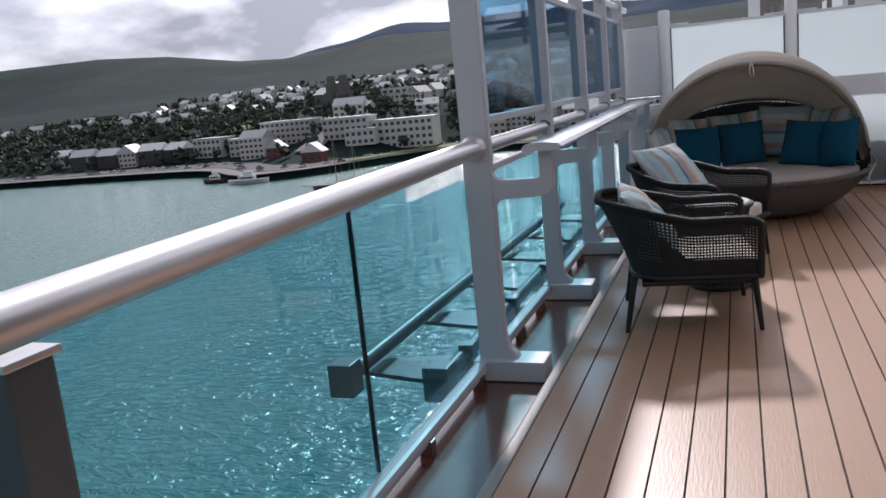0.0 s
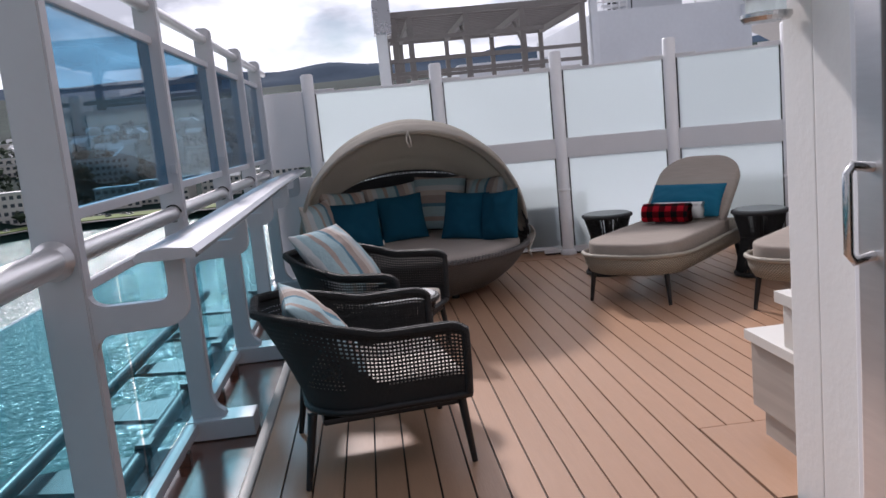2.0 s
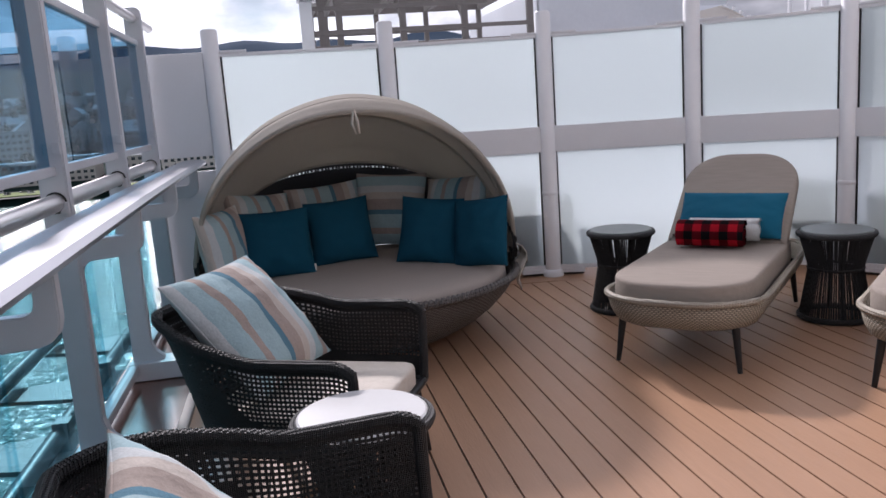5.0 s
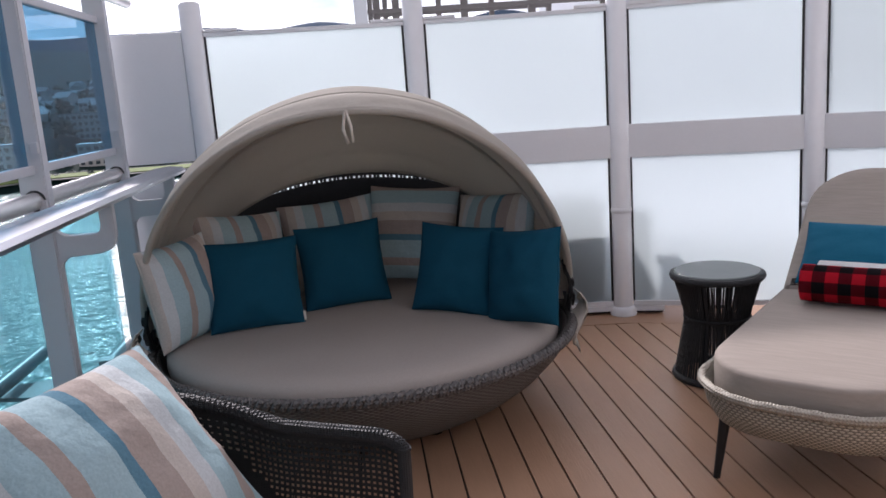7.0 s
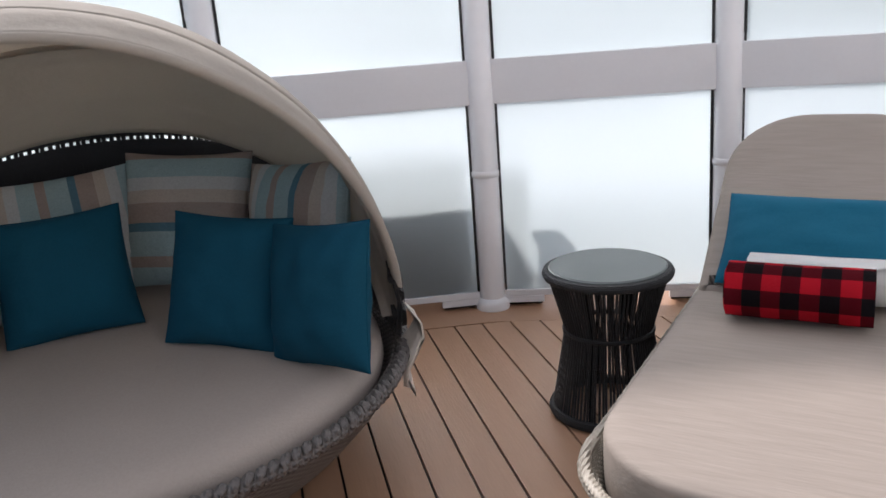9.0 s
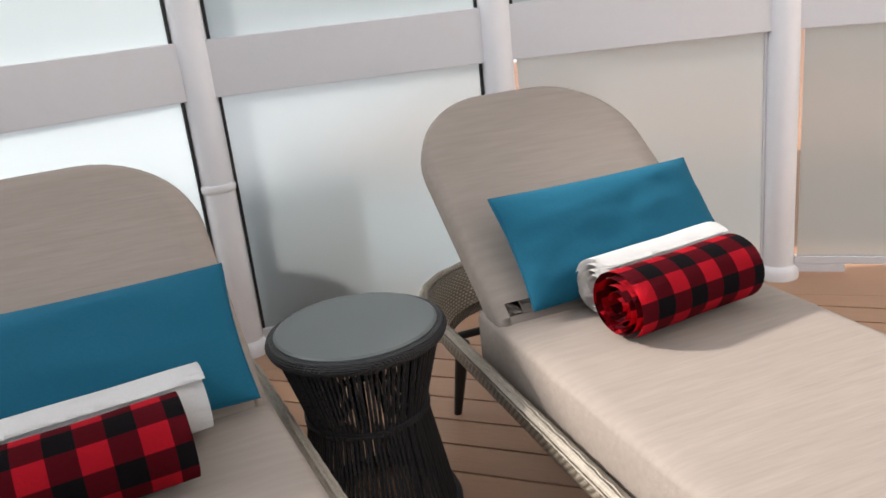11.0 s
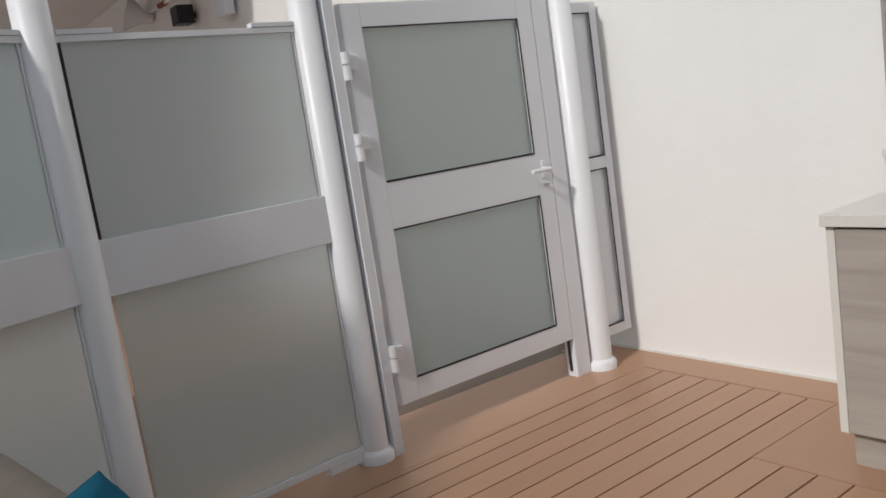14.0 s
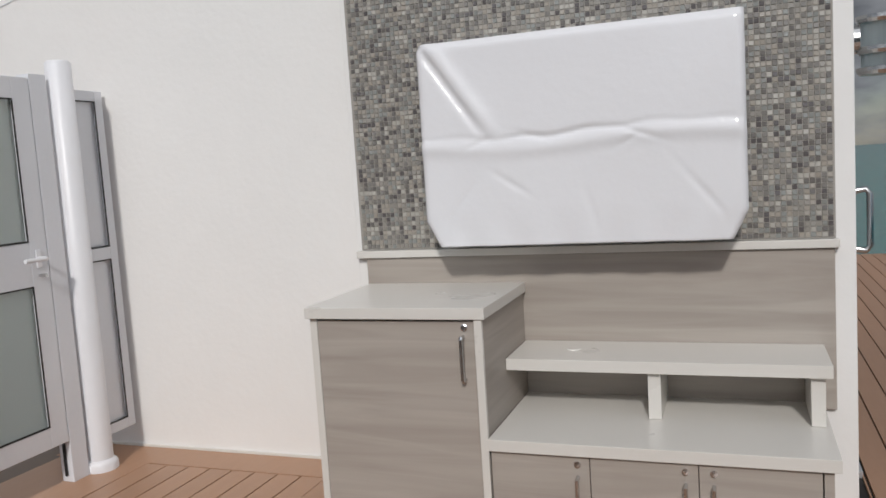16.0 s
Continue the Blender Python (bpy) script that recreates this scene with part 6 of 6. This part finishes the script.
PALE, DARKW, REDW = "pale rendered town building with rows of windows", "dark clad waterfront house with a sheet roof", "small red-brown wooden waterfront house"
FRONT = [(-420, 62, 14, 10, 8, "gable", M_CONCRETE), (-392, 50, 16, 12, 9, "gable", M_DARKHOUSE), (-374, 52, 14, 12, 8, "gable", M_DARKHOUSE), (-356, 50, 12, 12, 9, "front", M_CONCRETE),
         (-340, 52, 16, 12, 9, "gable", M_DARKHOUSE), (-322, 54, 14, 12, 8, "gable", M_DARKHOUSE), (-300, 60, 22, 14, 11, "flat", M_CONCRETE), (-272, 58, 20, 12, 10, "flat", M_CONCRETE),
         (-258, 50, 16, 12, 12, "gable", M_CONCRETE), (-246, 78, 34, 14, 13, "flat", M_CONCRETE), (-236, 52, 10, 9, 6, "front", M_REDHOUSE), (-196, 84, 26, 14, 11, "flat", M_CONCRETE),
         (-186, 70, 16, 10, 8, "flat", M_CONCRETE), (-166, 52, 34, 14, 15, "flat", M_CONCRETE), (-132, 55, 22, 14, 11, "flat", M_CONCRETE), (-108, 58, 26, 14, 12, "flat", M_CONCRETE),
         (-80, 60, 20, 12, 10, "gable", M_CONCRETE), (-52, 62, 26, 12, 11, "flat", M_CONCRETE), (-20, 62, 24, 14, 10, "flat", M_CONCRETE), (20, 66, 30, 14, 12, "flat", M_CONCRETE),
         (-198, 46, 11, 9, 5, "front", M_REDHOUSE), (-150, 110, 30, 14, 14, "flat", M_CONCRETE), (-212, 120, 18, 12, 10, "gable", M_CONCRETE), (-120, 120, 24, 12, 12, "flat", M_CONCRETE)]
for (x, d, w, dep, h, rf, wm) in FRONT:
    lab = DARKW if wm is M_DARKHOUSE else REDW if wm is M_REDHOUSE else PALE
    house_at(x, d, w, dep, h, rf, wm, max(1, round(h / 3.4)), max(2, round(w / 3.4)), lab, rnd.uniform(-8, 14))
spots = []
tries = 0
while len(spots) < 230 and tries < 6000:
    tries += 1
    x, d = rnd.uniform(-600, 120), rnd.uniform(120, 620) ** 1.0
    if x < -270 and d < 190 or (-330 < x < -225 and d < 220):
        continue
    if all((x - a) ** 2 + ((d - b) * 0.7) ** 2 > 17 ** 2 for a, b in spots):
        spots.append((x, d))
for k, (x, d) in enumerate(spots):
    big = rnd.random() < 0.22
    w = rnd.uniform(18, 32) if big else rnd.uniform(9, 14)
    house_at(x, d, w, rnd.uniform(8, 12), rnd.uniform(5, 8) if not big else rnd.uniform(6, 9), "flat" if big else rnd.choice(("gable", "front", "gable")), M_CONCRETE,
             2 if d < 260 else 0, 3 if not big else 6, "pale hillside house with a light roof among trees", rnd.uniform(-30, 30))

church = thing("church", "grey concrete church with twin stepped towers", "church", at=pose(-268, shore_y(-268) + 175, land_z(-268, shore_y(-268) + 175) - 1, 0, 0, -22))
part("nave", boxed((-26, -1, 0), (-5, 13, 13)), M_QUAY, church)
part("nave_roof", prism([(-2, 13), (14, 13), (6, 18)], -26.5, -4, "x"), M_ROOF, church)
for sx in (-6.5, 6.5):
    for k, (q, hh) in enumerate(((4.2, 14), (3.2, 20), (2.2, 25))):
        part("tower_tier", boxed((sx - q, -q, 0.0), (sx + q, q, hh + (0.01 * k))), M_QUAY, church)
part("gable_front", boxed((-3.5, -1.5, 0), (3.5, 3, 12)), M_QUAY, church)

# trees: clumps of small leaf tufts on trunks, joined
tv_, tf_ = [], []


def tuft(c, r, rr):
    o = len(tv_)
    for k in range(6):
        d = Vector(((1, 0, 0), (-1, 0, 0), (0, 1, 0), (0, -1, 0), (0, 0, 1), (0, 0, -1))[k])
        q = c + d * r * rr.uniform(0.6, 1.25) + Vector((rr.uniform(-1, 1), rr.uniform(-1, 1), rr.uniform(-1, 1))) * r * 0.3
        tv_.append(tuple(q))
    for a, b, e in ((0, 2, 4), (2, 1, 4), (1, 3, 4), (3, 0, 4), (2, 0, 5), (1, 2, 5), (3, 1, 5), (0, 3, 5)):
        tf_.append((o + a, o + b, o + e))


rt = random.Random(8)
count = 0
while count < 2300:
    x, d = rt.uniform(-640, 140), abs(rt.gauss(0, 1)) * 300 + 40
    dens = 0.35 + 0.65 * (noise.noise(Vector((x * 0.012, d * 0.014, 5.0))) > 0.0)
    if x < -275 and 70 < d < 330:
        dens = 1.0
    if d < 110 and x > -280:
        dens = 0.25
    if rt.random() > dens or d > 950:
        continue
    count += 1
    y = shore_y(x) + d
    z = land_z(x, y)
    conifer = rt.random() < 0.35
    h = rt.uniform(6, 12)
    for k in range(7 if not conifer else 5):
        f = (k + 0.5) / (7 if not conifer else 5)
        if conifer:
            tuft(Vector((x, y, z + h * (0.15 + 0.85 * f))), h * 0.22 * (1.15 - f), rt)
        else:
            a = rt.uniform(0, 6.28)
            tuft(Vector((x + math.cos(a) * h * 0.24, y + math.sin(a) * h * 0.24, z + h * rt.uniform(0.28, 0.82))), h * rt.uniform(0.16, 0.28), rt)
me = bpy.data.meshes.new("trees")
me.from_pydata(tv_, [], tf_)
me.materials.append(M_LEAF)
tagged(new("trees", me), "dark green birch and spruce trees through the town", "trees", kind="stuff")

# parked cars along the quay
car = thing("car", "parked car on the quay", "car", "parked cars", at=pose(-300, shore_y(-300) + 20, land_z(-300, shore_y(-300) + 20) + 0.65))
part("body", boxed((-2.1, -0.85, 0.3), (2.1, 0.85, 0.95), 0.2), M_CAR, car)
part("cabin", prism([(-1.4, 0.95), (1.2, 0.95), (0.7, 1.5), (-1.0, 1.5)], -0.75, 0.75, "y", 0.05), M_WINDOW, car, "dark car windows")
for wx in (-1.3, 1.3):
    for wy in (-0.85, 0.7):
        part("wheel", tubed([(wx, wy, 0.32), (wx, wy + 0.15, 0.32)], 0.32, 10), M_BLACK, car)
rc = random.Random(4)
for k in range(58):
    x = -430 + k * 5.6 + rc.uniform(-1.5, 1.5)
    if rc.random() < 0.2:
        continue
    d = rc.choice((14, 21, 28))
    y = shore_y(x) + d
    copy_thing(car, pose(x, y, land_z(x, y) + 0.65, 0, 0, rc.choice((80, 95, 5))))


# boats
def boat(x, y, length, label, masts, hull_mat, cabin):
    b = thing("boat", label, "boat", at=pose(x, y, SEA_Z, 0, 0, 8))
    L, W = length / 2, length * 0.12

    def hull(u, v):
        s = -L + 2 * L * u
        k = (1 - abs(2 * u - 1) ** 2.6) ** 0.7
        side = math.cos(math.pi * v)
        return (s * (1 + 0.04 * abs(side)), W * k * side, -0.4 + 2.2 * abs(side) ** 1.5 + 0.5 * (2 * u - 1) ** 2 * abs(side))
    part("hull", surface(hull, 24, 12, 0.1), hull_mat, b)
    part("deck", prism([(-L * 0.95, 0), (-L * 0.6, -W * 0.85), (L * 0.6, -W * 0.85), (L * 0.95, 0), (L * 0.6, W * 0.85), (-L * 0.6, W * 0.85)], 1.3, 1.5), M_MAST, b)
    if cabin:
        part("cabin", boxed((-L * 0.45, -W * 0.6, 1.5), (L * 0.35, W * 0.6, 3.8), 0.1), M_WHITE, b)
        part("upper_cabin", boxed((-L * 0.2, -W * 0.45, 3.8), (L * 0.25, W * 0.45, 5.6), 0.1), M_WHITE, b)
        part("cabin_window", boxed((-L * 0.4, -W * 0.61, 2.4), (L * 0.3, W * 0.61, 3.1)), M_WINDOW, b)
    else:
        part("deck_house", boxed((-L * 0.25, -W * 0.4, 1.5), (L * 0.1, W * 0.4, 2.9), 0.1), M_WHITE, b)
    for mx_, mh in masts:
        part("mast", tubed([(mx_ * L, 0, 1.4), (mx_ * L, 0, mh)], [0.22, 0.1], 8), M_MAST, b)
        part("boom", tubed([(mx_ * L, 0, 3.6), ((mx_ + 0.42) * L, 0, 3.8)], 0.12, 6), M_MAST, b)
        for s in (-1, 1):
            part("shroud", tubed([(mx_ * L, 0, mh * 0.95), ((mx_ + 0.3 * s) * L, 0, 1.6)], 0.06, 4), M_MAST, b)
    if masts:
        part("bowsprit", tubed([(-L * 0.95, 0, 1.8), (-L * 1.35, 0, 2.5)], 0.15, 6), M_MAST, b)
    return b


boat(-134, 262, 24, "dark-hulled two-masted wooden sailing ship at anchor", ((-0.25, 19), (0.35, 17)), M_HULL, False)
boat(-203, 305, 19, "white tour boat moored at the quay", (), M_WHITE, True)
boat(-228, 316, 12, "small workboat moored at the quay", (), M_HULL, True)
# ---- deck planks ----
PW, GAP = 0.1235, 0.008
BORDER = 0.20
CAB_X0, CAB_X1, CAB_Y = 1.1105, 3.3335, 4.23     # plain margin round the cabinets


def deck_end(x):
    return (arc_y(x) if x < 4.15 else 6.9) - BORDER


x = -0.742
while x < 4.34:
    a, b = x, x + PW - GAP
    mid = (a + b) / 2
    y0 = -3.9 if mid < CAB_X0 else CAB_Y if mid < CAB_X1 else WALL_Y + 0.22
    far = mid < 4.0
    e0, e1 = (deck_end(a), deck_end(b)) if far else (6.15, 6.15)
    part("plank", prism([(a, y0 + 0.002), (b, y0 + 0.002), (b, e1 - 0.002), (a, e0 - 0.002)], -0.012, 0.0), M_DECK, deck)
    x += PW
# margin boards that follow the screens, the wall and the cabinets
inner = [(-0.62, arc_y(-0.6))] + POSTS[1:8] + [(POSTS[8][0], WALL_Y + 0.02)]


def toward(p, k, dist):
    """The point of the screens' line k moved inboard."""
    a = Vector(inner[max(0, k - 1)])
    b = Vector(inner[min(len(inner) - 1, k + 1)])
    d = (b - a).normalized()
    return (p[0] + d.y * dist, p[1] - d.x * dist)


for k in range(len(inner) - 1):
    quad = [toward(inner[k], k, BORDER - 0.006), toward(inner[k + 1], k + 1, BORDER - 0.006), toward(inner[k + 1], k + 1, -0.35), toward(inner[k], k, -0.35)]
    part("margin_plank", prism(quad, -0.0115, 0.0005 + 0.0004 * (k % 2)), M_DECK, deck)
for k in range(len(inner) - 1):
    quad = [toward(inner[k], k, -0.352), toward(inner[k + 1], k + 1, -0.352), toward(inner[k + 1], k + 1, -2.2), toward(inner[k], k, -2.2)]
    part("outer_deck", prism(quad, -0.0115, -0.001 + 0.0004 * (k % 2)), M_OUTER if k < 5 else M_OUTERSHADE, deck)
part("margin_plank", prism([(CAB_X0 + 0.004, MOSAIC_Y + 0.004), (CAB_X1 - 0.004, MOSAIC_Y + 0.004), (CAB_X1 - 0.004, CAB_Y - 0.004), (CAB_X0 + 0.004, CAB_Y - 0.004)], -0.0115, 0.0004), M_DECK, deck)
part("margin_plank", prism([(CAB_X0 + 0.004, -3.9), (DOOR_X - 0.06, -3.9), (DOOR_X - 0.06, MOSAIC_Y), (CAB_X0 + 0.004, MOSAIC_Y)], -0.0115, 0.0004), M_DECK, deck)
part("margin_plank", prism([(3.12, WALL_Y + 0.004), (4.9, WALL_Y + 0.004), (4.9, WALL_Y + 0.213), (3.12, WALL_Y + 0.213)], -0.0115, 0.0008), M_DECK, deck)
